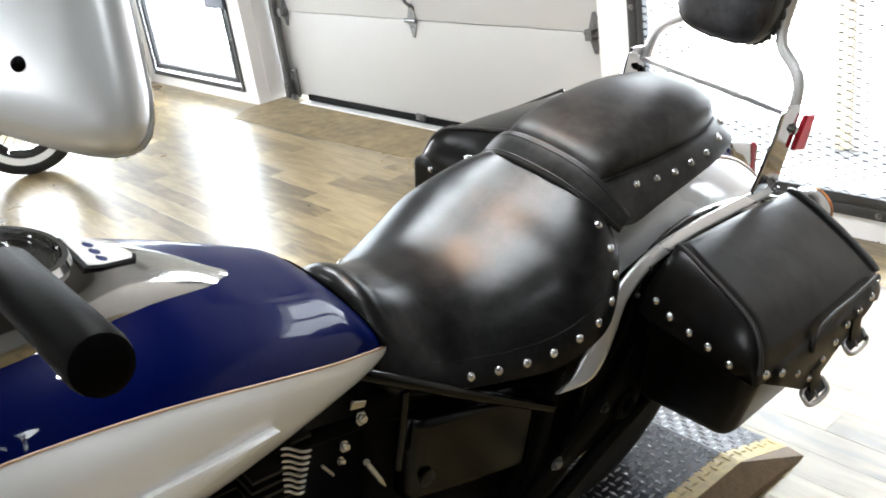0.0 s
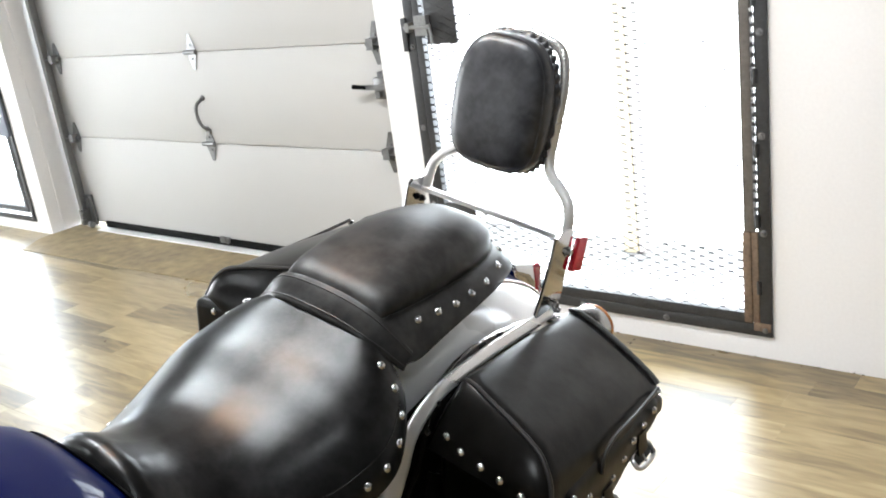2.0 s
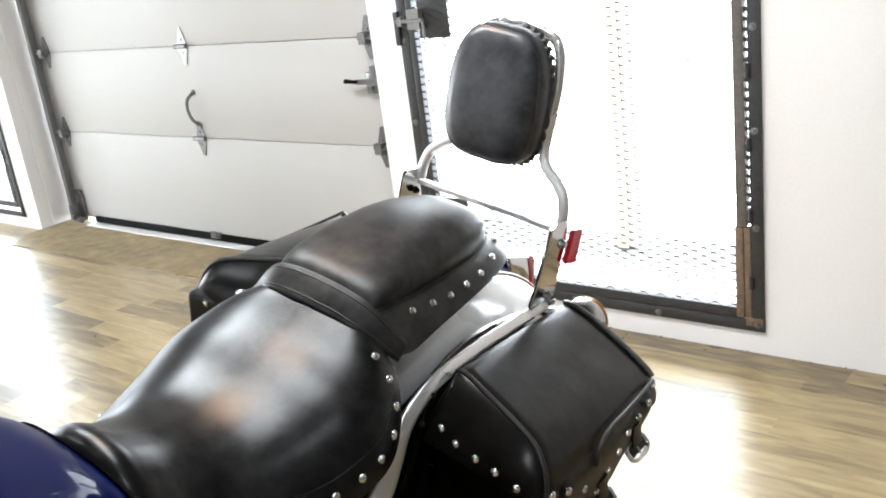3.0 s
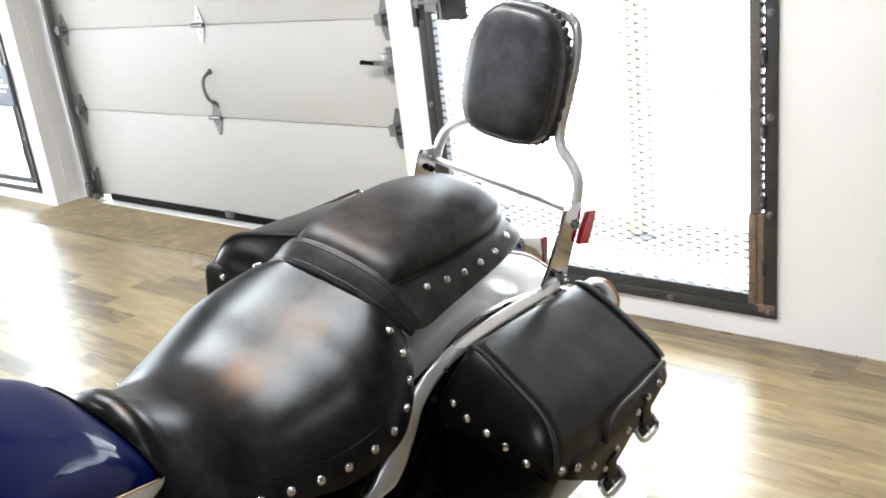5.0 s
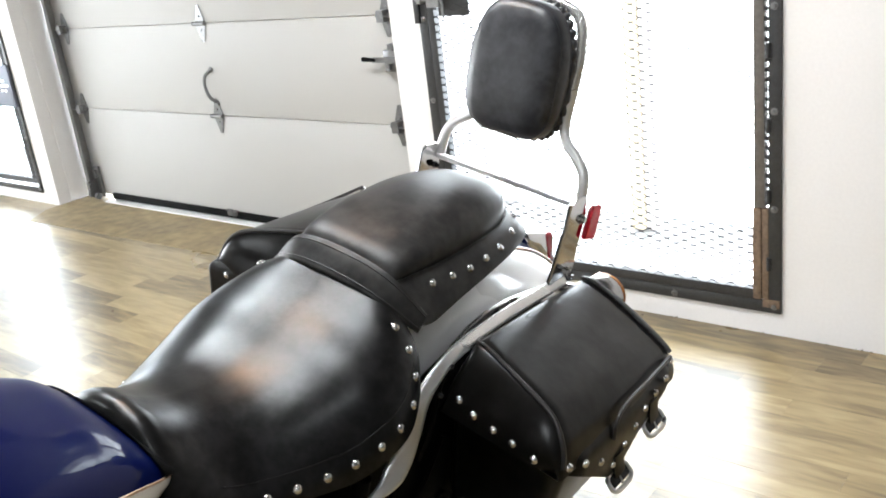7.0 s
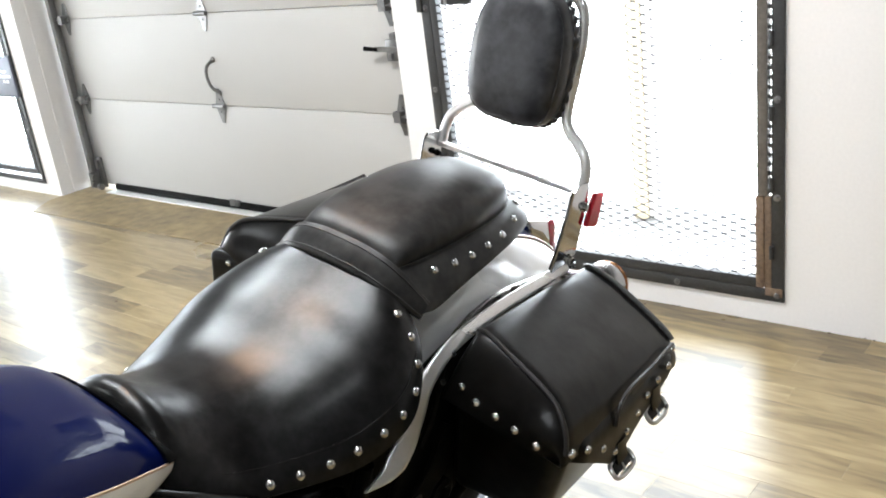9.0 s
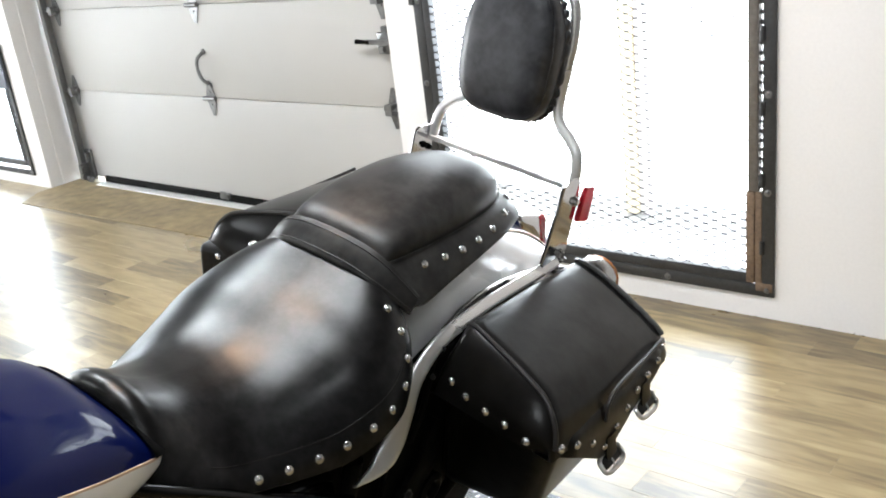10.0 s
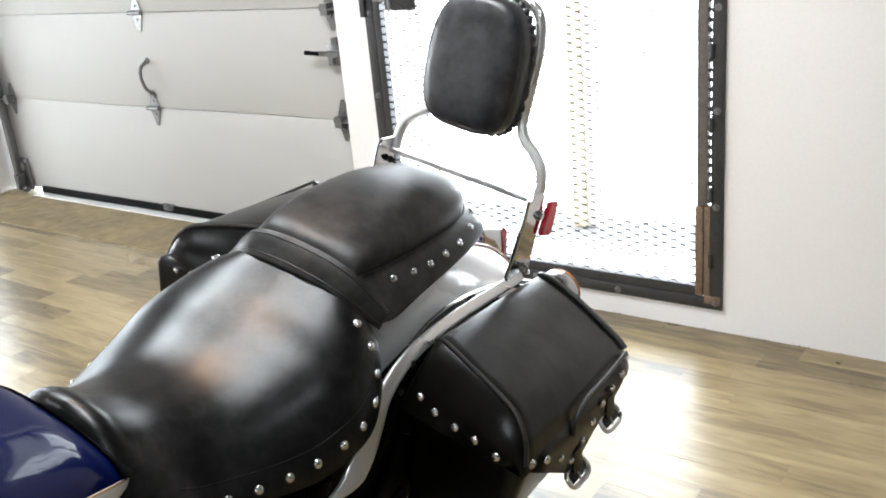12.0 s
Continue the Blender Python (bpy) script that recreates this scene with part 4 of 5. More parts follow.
def tank_skin(a_of, lift, sides):
    """Bands of the tank's skin between two angles, as a shell with thickness."""
    bm = bmesh.new()
    for s in sides:
        grid = []
        for v in rows_t:
            a0, a1 = a_of(v[0])
            n = 16
            grid.append([tank_point(v, s * (a0 + (a1 - a0) * k / n)) for k in range(n + 1)])
        vs = []
        for row in grid:
            out = []
            for p in row:
                q = p.copy()
                c = Vector((0, p.y, 0.85))
                q += (p - c).normalized() * lift
                out.append(bm.verts.new(q))
            vs.append(out)
        for a, b in zip(vs, vs[1:]):
            for k in range(len(a) - 1):
                bm.faces.new((a[k], a[k + 1], b[k + 1], b[k]))
        for row in (vs[0], vs[-1]):
            if len(sides) == 1:
                bm.faces.new(row)
    return bm


tank = part("fuel_tank", tank_skin(lambda y: (-stripe_angle(y), stripe_angle(y)), 0.0, (1,)), BLUE, bike, "deep blue fuel tank with silver flanks", angle=60)
for s in (1, -1):
    part("flank", tank_skin(lambda y: (stripe_angle(y), 178), 0.0, (s,)), SILVER, tank, "silver tank flank", angle=60)
    pts = [tank_point(v, s * stripe_angle(v[0])) for v in rows_t]
    part("pinstripe", tube(pts, 1.0, 6, (0.002, 0.0042), (0, 0, 1)), GOLD, tank, "copper pinstripe")
# black skin over the tank tail, painting the shade under the seat lip
shade_skin = bmesh.new()
grid = []
for v in rows_t:
    if v[0] > 1.63:
        grid.append([shade_skin.verts.new(tank_point(v, a) + Vector((0.003 * math.sin(radians(a)), 0.002, 0.003))) for a in np.linspace(-84, 84, 29)])
for a, b in zip(grid, grid[1:]):
    for k in range(28):
        shade_skin.faces.new((a[k], a[k + 1], b[k + 1], b[k]))
part("tank_tail_shade", shade_skin, BLACK, tank, "black skin painting the shade between tank and seat", angle=60)
# chrome wing badges on the flanks
for s in (1, -1):
    v0 = [v for v in rows_t if 1.2 < v[0] < 1.44]
    pts = [tank_point(v, s * (97 - 3 * i / (len(v0) - 1))) + Vector((s * 0.004, 0, 0)) for i, v in enumerate(v0)]
    n = len(pts)
    part("badge", tube(pts, [1.0 - 0.94 * (i / (n - 1)) ** 1.2 for i in range(n)], 8, (0.05, 0.014), (1, 0, 0)), SILVER, tank, "chrome wing badge")
    part("medallion", turned([(0.034, -0.004), (0.034, 0.004), (0.026, 0.009), (0.02, 0.008), (0, 0.01)], Matrix.Translation((s * 0.188, 1.225, 0.872)) @ pose(0, 0, 0, 0, 0, 0 if s > 0 else 180), 24), CHROME, tank, "round chrome medallion")

# console with gauge and lamps on the tank
CON = [(1.04, 1.02, 0.05), (1.10, 1.055, 0.08), (1.2, 1.072, 0.09), (1.29, 1.058, 0.083), (1.36, 1.03, 0.066), (1.425, 0.996, 0.044), (1.475, 0.962, 0.024), (1.492, 0.951, 0.014)]
rings = []
for y, top, w in spline(CON, 5):
    tv = np.array([np.interp(y, [t[0] for t in TANK], [t[k] for t in TANK]) for k in range(5)])
    base = tv[1] - 0.012
    edge = tank_point(tv, 90 * w / max(tv[2], 0.01))
    lo = edge.z - 0.004
    rings.append([(-w * 1.06, y, lo), (-w, y, lo + 0.4 * max(0.004, top - lo)), (-w * 0.85, y, top - 0.006), (-w * 0.45, y, top), (0, y, top + 0.002), (w * 0.45, y, top), (w * 0.85, y, top - 0.006),
                  (w, y, lo + 0.4 * max(0.004, top - lo)), (w * 1.06, y, lo)])
con = part("console", skin(rings), NICKEL, bike, "chrome tank console", angle=70)
GM = Matrix.Translation((0, 1.25, 1.06)) @ pose(0, 0, 0, -12, 0, 0) @ pose(0, 0, 0, 0, -90, 0)
part("gauge_rim", turned([(0.058, 0), (0.062, 0.012), (0.058, 0.02), (0.052, 0.02), (0.05, 0.008), (0.05, 0)], GM, 36, True), CHROME, con)
part("gauge_face", turned([(0.05, 0.004), (0.05, 0.007), (0, 0.007)], GM, 32), DIAL, con)
part("gauge_needle", block(-0.002, 0.002, -0.035, 0.005, 0, 0.002, m=Matrix.Translation((0, 1.25, 1.069)) @ pose(0, 0, 0, -12, 0, 40)), RED, con)
part("gauge_glass", turned([(0.051, 0.015), (0.03, 0.019), (0, 0.02)], GM, 32), DIALGLASS, con)
PM = Matrix.Translation((0, 1.348, 1.0385)) @ pose(0, 0, 0, -24, 0, 0) @ Matrix.Diagonal((0.74, 0.74, 0.8, 1))
bm = bmesh.new()
out = [(-0.05, -0.05), (0.05, -0.05), (0.046, -0.02), (0.02, 0.045), (0, 0.055), (-0.02, 0.045), (-0.046, -0.02)]
for k, (sc, z) in enumerate(((1.0, -0.006), (1.0, 0.0), (0.9, 0.001))):
    for p in out:
        bm.verts.new((p[0] * sc, p[1] * sc, z))
bm.verts.ensure_lookup_table()
n = len(out)
for k in range(2):
    for i in range(n):
        bm.faces.new([bm.verts[j] for j in (k * n + i, k * n + (i + 1) % n, (k + 1) * n + (i + 1) % n, (k + 1) * n + i)])
bm.faces.new([bm.verts[2 * n + i] for i in range(n)])
bmesh.ops.transform(bm, matrix=PM, verts=bm.verts)
part("indicator_rim", bm, BLACK, con, smooth=False)
bm = bmesh.new()
for z in (0.0008, 0.0024):
    for p in out:
        bm.verts.new((p[0] * 0.86, p[1] * 0.86, z))
bm.verts.ensure_lookup_table()
for i in range(n):
    bm.faces.new([bm.verts[j] for j in (i, (i + 1) % n, n + (i + 1) % n, n + i)])
bm.faces.new([bm.verts[n + i] for i in range(n)])
bmesh.ops.transform(bm, matrix=PM, verts=bm.verts)
part("indicator_panel", bm, PANEL, con, "pale indicator panel", smooth=False)
for i in (-1, 0, 1):
    part("indicator_lamp", turned([(0.0085, 0.002), (0.0085, 0.0034), (0.005, 0.0042), (0, 0.0044)], PM @ Matrix.Translation((i * 0.022, -0.012, 0)) @ pose(0, 0, 0, 0, -90, 0), 16), INDIGO, con)

# rear fender
FPROF = ((0, 0.0), (0.04, -0.003), (0.073, -0.012), (0.102, -0.031), (0.122, -0.057), (0.132, -0.086))


def fender_rows(prof, lift, a0, a1, n, c, R):
    rows = []
    half = spline(prof, 4)
    for i in range(n + 1):
        a = radians(a0 + (a1 - a0) * i / n)
        row = [(p[0], c[0] + (R + lift + p[1]) * math.cos(a), c[1] + (R + lift + p[1]) * math.sin(a)) for p in half]
        rows.append([(-p[0], p[1], p[2]) for p in row[:0:-1]] + row)
    return rows


def shell(rows, t=0.004):
    rings = []
    for r in rows:
        rings.append(list(r) + [(p[0] * 0.965, p[1], p[2] - t) for p in r[::-1]])
    return skin(rings)


fen = part("rear_fender", shell(fender_rows(FPROF, 0, 128, 0, 40, FC, 0.545)), SILVER, bike, "silver rear fender with a blue centre", angle=60)
part("fender_centre", shell(fender_rows(((0, 0), (0.03, -0.001), (0.062, -0.007)), 0.0025, 120, 1, 36, FC, 0.545), 0.002), BLUE, fen, "blue centre panel")
part("inner_fender", shell(fender_rows(((0, -0.05), (0.05, -0.053), (0.08, -0.06), (0.094, -0.09), (0.095, -0.17), (0.094, -0.2)), 0, 150, 20, 30, FC, 0.545)), BLACK, fen, "black inner fender")
for s in (1, -1):
    pts = [(s * 0.064, FC[0] + 0.5395 * math.cos(radians(a)), FC[1] + 0.5395 * math.sin(radians(a))) for a in range(120, 0, -4)]
    part("pinstripe", tube(pts, 0.0022, 6), GOLD, fen, "copper pinstripe")
for s in (1, -1):
    part("fender_strut", flat_plate([(2.2, 0.755), (2.25, 0.774), (2.31, 0.781), (2.38, 0.775), (2.46, 0.76), (2.51, 0.745), (2.48, 0.724), (2.386, 0.733), (2.29, 0.742), (2.23, 0.742)], s * 0.136, s * 0.143), BRIGHT, bike, "chrome fender strut")
    for y in (2.315, 2.365):
        part("strut_slot", flat_plate([(y, 0.752), (y + 0.018, 0.75), (y + 0.026, 0.772), (y + 0.01, 0.775)], s * 0.1432, s * 0.1444), BLACK, bike, "black slot of the fender strut")
# tail lamp, signals
tl = part("tail_lamp", hexa([(-0.045, 2.60, 0.735), (-0.04, 2.605, 0.785), (-0.05, 2.70, 0.66), (-0.045, 2.695, 0.76), (0.045, 2.60, 0.735), (0.04, 2.605, 0.785), (0.05, 2.70, 0.66), (0.045, 2.695, 0.76)], 0.014), CHROME, bike, "chrome tail lamp housing")
part("lens", hexa([(-0.05, 2.69, 0.655), (-0.047, 2.665, 0.765), (-0.045, 2.735, 0.66), (-0.042, 2.715, 0.755), (0.05, 2.69, 0.655), (0.047, 2.665, 0.765), (0.045, 2.735, 0.66), (0.042, 2.715, 0.755)], 0.012), RED, tl, "red lens")
for s in (1, -1):
    m = Matrix.Translation((s * 0.205, 2.635, 0.7)) @ pose(0, 0, 0, 0, 0, 90)
    sg = part("turn_signal", turned([(0, -0.055), (0.018, -0.053), (0.034, -0.035), (0.042, -0.01), (0.043, 0.008), (0.038, 0.012)], m, 24), SATIN, bike, "chrome turn signal")
    part("lens", turned([(0.0435, 0.01), (0.0435, 0.017), (0.03, 0.03), (0, 0.036)], m, 24), AMBER, sg, "amber lens")
    part("stalk", tube([(s * 0.09, 2.6, 0.69), (s * 0.17, 2.63, 0.70)], 0.011, 10), CHROME, sg)

# chrome side trim that sweeps from under the seat to the backrest strut
TRIM = spline([(0.206, 1.912, 0.654), (0.207, 1.96, 0.658), (0.203, 2.0, 0.678), (0.195, 2.035, 0.713), (0.185, 2.075, 0.756), (0.18, 2.15, 0.786), (0.175, 2.27, 0.788), (0.172, 2.37, 0.780), (0.17, 2.45, 0.772), (0.17, 2.52, 0.772)], 6)
for s in (1, -1):
    n = len(TRIM)
    wid = [0.08 + 0.9 * min(1, i / 9) - 0.36 * min(1, max(0, i - 14) / 14) for i in range(n)]
    part("side_trim", tube([(s * p[0], p[1], p[2]) for p in TRIM], wid, 12, (0.036, 0.01), (s * 0.75, 0, 0.66)), BRIGHT, bike, "chrome side trim")

# backrest
BAR = [(0.16, 2.56, 0.91), (0.158, 2.565, 0.94), (0.15, 2.57, 0.965), (0.13, 2.575, 0.986), (0.103, 2.58, 1.006), (0.091, 2.588, 1.035), (0.091, 2.598, 1.1), (0.088, 2.61, 1.17), (0.068, 2.618, 1.225), (0, 2.622, 1.242)]
half = spline(BAR, 6)
full = [(-p[0], p[1], p[2]) for p in half] + [(p[0], p[1], p[2]) for p in half[-2::-1]]
rest = part("backrest", tube(full, 0.0102, 14, up=(0, 1, 0)), BRIGHT, bike, "chrome backrest bar with a scalloped leather pad")
part("crossbar", tube([(-0.163, 2.556, 0.905), (0.163, 2.556, 0.905)], 1.0, 8, (0.012, 0.012), (0, 0, 1)), BRIGHT, rest)


STRUT = [(2.462, 0.775), (2.52, 0.752), (2.548, 0.762), (2.553, 0.79), (2.566, 0.88), (2.567, 0.918), (2.556, 0.93), (2.52, 0.934), (2.508, 0.925), (2.5, 0.88), (2.478, 0.81)]
for s in (1, -1):
    part("strut", flat_plate(STRUT, s * 0.165, s * 0.171), CHROME, rest, "flat chrome strut plate")
    part("strut_edge", tube([(s * 0.168, y - 0.004, z) for y, z in ((2.468, 0.785), (2.482, 0.815), (2.503, 0.88), (2.511, 0.926))], 0.0045, 8), CHROME, rest)
    for y, z, r in ((2.552, 0.884, 0.007), (2.528, 0.783, 0.0075), (2.54, 0.768, 0.006)):
        bolt_head(rest, (s * 0.171, y, z), (s, 0, 0), r)
    for y, z in ((2.552, 0.884), (2.535, 0.893), (2.552, 0.865)):
        bolt_head(rest, (s * 0.165, y, z), (-s, 0, 0), 0.005, BLACK)
    if s > 0:
        part("reflector", flat_plate([(2.56, 0.842), (2.605, 0.828), (2.614, 0.897), (2.578, 0.905)], s * 0.1712, s * 0.181), RED, rest, "red reflector")
# pad: rounded shield, padded to the front, with a scalloped rim
rings = []
pc, tilt = Vector((-0.007, 2.583, 1.119)), radians(6)


def pad_ring(sc, off, n=72, lobes=0, deep=0.0):
    out = []
    for k in range(n):
        a = 2 * math.pi * k / n
        ca, sa = math.cos(a), math.sin(a)
        e = 0.55
        w = 0.099 - 0.013 * max(0, sa) ** 1.5
        grow = 1 + deep * (abs(math.sin(lobes * a / 2)) - 0.6) if lobes else 1
        x = w * math.copysign(abs(ca) ** e, ca) * sc[0] * grow
        z = 0.126 * math.copysign(abs(sa) ** (e if sa < 0 else 0.78), sa) * sc[1] * grow
        out.append(pc + Vector((x, -off * math.cos(tilt) + z * math.sin(tilt) * 1.0, z * math.cos(tilt) + off * math.sin(tilt))))
    return out


for sc, off in (((0.3, 0.3), -0.012), ((0.93, 0.93), -0.012), ((0.97, 0.97), -0.006), ((0.975, 0.975), 0.008), ((0.99, 0.99), 0.016), ((0.975, 0.975), 0.03), ((0.93, 0.94), 0.043), ((0.85, 0.87), 0.051), ((0.72, 0.74), 0.056), ((0.5, 0.52), 0.06),
                ((0.3, 0.3), 0.062), ((0.05, 0.05), 0.063)):
    rings.append(pad_ring(sc, off))
pad = part("back_pad", skin(rings), LEATHER_PAD, bike, "black leather back pad with a scalloped rim", angle=60)
part("scalloped_rim", skin([pad_ring(sc, off, 288, 36, d) for sc, off, d in (((0.9, 0.9), -0.009, 0), ((1.0, 1.0), -0.009, 0.05), ((1.012, 1.012), -0.004, 0.055), ((1.0, 1.0), 0.004, 0.05), ((0.95, 0.95), 0.006, 0.0))]), LEATHER_PAD, pad, angle=70)
part("seam", tube([Vector(p) for p in pad_ring((0.945, 0.955), 0.0405)] + [pad_ring((0.945, 0.955), 0.0405)[0]], 0.0014, 6), LEATHER_PAD, pad)


# saddlebags, each with lid, flap, straps and studs
LID_FRONT = [(0.186, 0.7), (0.19, 0.774), (0.203, 0.799), (0.262, 0.793), (0.325, 0.78), (0.366, 0.766), (0.391, 0.741), (0.403, 0.712), (0.41, 0.686)]
LID_REAR = [(0.184, 0.68), (0.187, 0.745), (0.2, 0.765), (0.248, 0.752), (0.3, 0.727), (0.345, 0.708), (0.378, 0.69), (0.395, 0.665), (0.402, 0.638)]


def lid_rings():
    """Rings of a bag lid: a leather sheet bent over top and outer side, with a bulging panel at either end."""
    fr, re = spline(LID_FRONT, 5), spline(LID_REAR, 5)
    arc = [(p[0], float(np.interp(p[0], (0.19, 0.27, 0.32, 0.37, 0.4, 0.413), (2.195, 2.172, 2.16, 2.148, 2.136, 2.122))), p[1]) for p in fr]
    back = [(p[0], float(np.interp(p[0], (0.19, 0.3, 0.4), (2.558, 2.568, 2.56))), p[1]) for p in re]
    rings = []
    for t in (1.0, 0.85, 0.65, 0.45, 0.27, 0.13, 0.04):
        rings.append([(x - 0.01 * t * max(0, (x - 0.34) / 0.07) ** 2, y + (2.114 + 0.02 * max(0, (x - 0.34) / 0.07) ** 2 - y) * t ** 0.8 - 0.012 * math.sin(math.pi * t), z + (0.702 - 0.07 * (x - 0.19) - z) * t) for x, y, z in arc])
    for k in range(17):
        v = k / 16
        sag = 0.005 * math.sin(math.pi * v)
        rings.append([(a[0] + (b[0] - a[0]) * v + sag * 0.6 * min(1, max(0, (a[0] - 0.34) / 0.06)), a[1] + (b[1] - a[1]) * v, a[2] + (b[2] - a[2]) * v + sag) for a, b in zip(arc, back)])
    for t in (0.06, 0.2, 0.4, 0.7, 1.0):
        rings.append([(x - 0.01 * t, y + 0.014 * math.sin(math.pi * min(1, t * 0.75)), z + (0.66 - z) * t) for x, y, z in back])
    return rings


def saddlebag(s):
    def V(*p):
        return Vector((s * p[0] * (1 if s > 0 else 0.925), p[1] + (0 if s > 0 else 0.035), p[2] + (0 if s > 0 else 0.028 + 0.09 * max(0, p[1] - 2.15))))
    bag = part("saddlebag", hexa([V(0.185, 2.165, 0.48), V(0.185, 2.14, 0.72), V(0.185, 2.53, 0.45), V(0.185, 2.54, 0.71),
                                  V(0.38 if s > 0 else 0.41, 2.138 if s > 0 else 2.104, 0.535), V(0.411 if s > 0 else 0.416, 2.117 if s > 0 else 2.1, 0.707), V(0.357, 2.525, 0.48), V(0.385, 2.552, 0.67)], 0.03 if s > 0 else 0.016, 7), LEATHER_BAG, bike,
               "black leather saddlebag with studs and two buckles", angle=60)
    rings = [[V(*p) for p in r] for r in lid_rings()]
    lid = part("lid", skin(rings, caps=False), LEATHER_BAG, bag, "curved leather lid", angle=75)
    part("piping", tube([p + V(0, -0.001, 0.001) - V(0, 0, 0) for p in rings[7][8:-3]], 0.0042, 8), PIPING, lid)
    part("edge_binding", tube([p + Vector((0, 0.003, 0)) for p in rings[23][8:-9]], 0.0065, 8), RIM, lid, "glossy bound edge")
    # flap over the outer side, its lower edge dipping to the two straps
    top, low = [], []
    for y, z in spline([(2.15, 0.672), (2.18, 0.662), (2.23, 0.63), (2.30, 0.588), (2.345, 0.594), (2.4, 0.618), (2.455, 0.63), (2.51, 0.645), (2.55, 0.668)], 5):
        o = np.interp(y, (2.12, 2.3, 2.57), (0.402, 0.404, 0.39))
        o -= 0.022 * max(0, (2.185 - y) / 0.035) ** 2 + 0.018 * max(0, (y - 2.515) / 0.035) ** 2
        top.append((o, y, 0.715 - 0.03 * (y - 2.12) / 0.45))
        low.append((o + 0.016, y, z))
    rings = [[V(a[0] - 0.012, a[1], a[2]), V(a[0] + 0.002, a[1], a[2] - 0.01), V((a[0] + b[0]) / 2 + 0.005, a[1], (a[2] + b[2]) / 2), V(*b), V(b[0] - 0.006, b[1], b[2]), V(a[0] - 0.014, a[1], a[2] - 0.012)] for a, b in zip(top, low)]
    flap = part("flap", skin(rings), LEATHER_BAG, bag, angle=60)
    return bag, lid, flap, V


for s in (1, -1):
    bag, lid, flap, V = saddlebag(s)
    for l, y, z in ((0.217, 2.123, 0.733), (0.248, 2.119, 0.722), (0.287, 2.117, 0.716), (0.324, 2.114, 0.713), (0.364, 2.112, 0.706)):
        stud(bag, V(l, y, z - (0 if s > 0 else 0.014)), V(0.1, -1, 0.1))
    for y, z in ((2.125, 0.714), (2.182, 0.686), (2.243, 0.651), (2.297, 0.612), (2.336, 0.629), (2.378, 0.642), (2.412, 0.66), (2.455, 0.668), (2.5, 0.674)):
        if s > 0 or y > 2.2:
            stud(bag, V(np.interp(y, (2.12, 2.3, 2.57), (0.416, 0.418, 0.404)), y, z), V(1, 0, 0.05))
    for l, y, z in ((0.4, 2.54, 0.688),):
        stud(bag, V(l - 0.004, y, z), V(0.8, 0.6, 0.05))
    for y, z in ((2.315, 0.597), (2.452, 0.627)):
        o = np.interp(y, (2.12, 2.3, 2.57), (0.414, 0.417, 0.402))
        part("strap", tube([V(o + 0.002, y, z + 0.03), V(o + 0.006, y, z + 0.006), V(o + 0.01, y + 0.004, z - 0.014)], 1.0, 8, (0.034, 0.006), (1, 0, 0)), LEATHER_BAG, bag)
        ringp = []
        for k in range(20):
            a = 2 * math.pi * k / 20
            ca, sa = math.copysign(abs(math.cos(a)) ** 0.6, math.cos(a)), math.copysign(abs(math.sin(a)) ** 0.6, math.sin(a))
            ringp.append(V(o + 0.012 + 0.012 * sa, y + 0.034 * ca, z - 0.016 - 0.0105 * sa))
        bm = bmesh.new()
        sweep(bm, ringp + ringp[:2], 0.0042, 8, cap=False)
        buck = part("buckle", bm, SATIN, bag, "oval steel buckle")
        part("buckle_tongue", tube([V(o + 0.003, y, z - 0.006), V(o + 0.023, y, z - 0.028)], 0.0026, 6), SATIN, bag)
        part("strap_end", block(-0.003, 0.003, -0.03, 0.03, -0.01, 0.01, 0.002, m=Matrix.Translation(V(o + 0.010, y, z - 0.017)) @ pose(0, 0, 0, 0, -s * 45, 0)), LEATHER_BAG, bag)
    part("piping", tube(spline([V(0.396, 2.535, 0.698), V(0.402, 2.43, 0.703), V(0.406, 2.34, 0.71), V(0.411, 2.296, 0.702), V(0.415, 2.288, 0.668)], 5), 0.0034, 8), PIPING, bag)

# frame, side covers, engine and running gear
bm = bmesh.new()
for s in (1, -1):
    sweep(bm, spline([(s * 0.05, 0.98, 0.8), (s * 0.07, 1.5, 0.7), (s * 0.1, 1.66, 0.69), (s * 0.12, 1.8, 0.65), (s * 0.14, 1.94, 0.62)], 5), 0.012, 10)
    sweep(bm, spline([(s * 0.16, 1.94, 0.68), (s * 0.15, 2.05, 0.71), (s * 0.14, 2.25, 0.745), (s * 0.13, 2.46, 0.74)], 4), 0.012, 10)
    sweep(bm, spline([(s * 0.06, 1.02, 0.75), (s * 0.12, 1.07, 0.45), (s * 0.14, 1.15, 0.2), (s * 0.14, 1.65, 0.18), (s * 0.15, 1.9, 0.3), (s * 0.17, 1.95, 0.66)], 5), 0.015, 10)
part("frame", bm, BLACK, bike, "black tubular frame")
for s in (1, -1):
    part("seat_rail", tube([(s * 0.12, 1.6, 0.81), (s * 0.135, 1.63, 0.795), (s * 0.16, 1.73, 0.733), (s * 0.188, 1.925, 0.606)], 0.0095, 10), COVER, bike, "black seat rail")
bm = bmesh.new()
for s in (1, -1):
    sweep(bm, [(s * 0.12, 1.86, 0.36), (s * 0.11, 2.2, 0.34), (s * 0.1, 2.4, 0.335)], 0.022, 10)
part("swing_arm", bm, BLACK, bike)
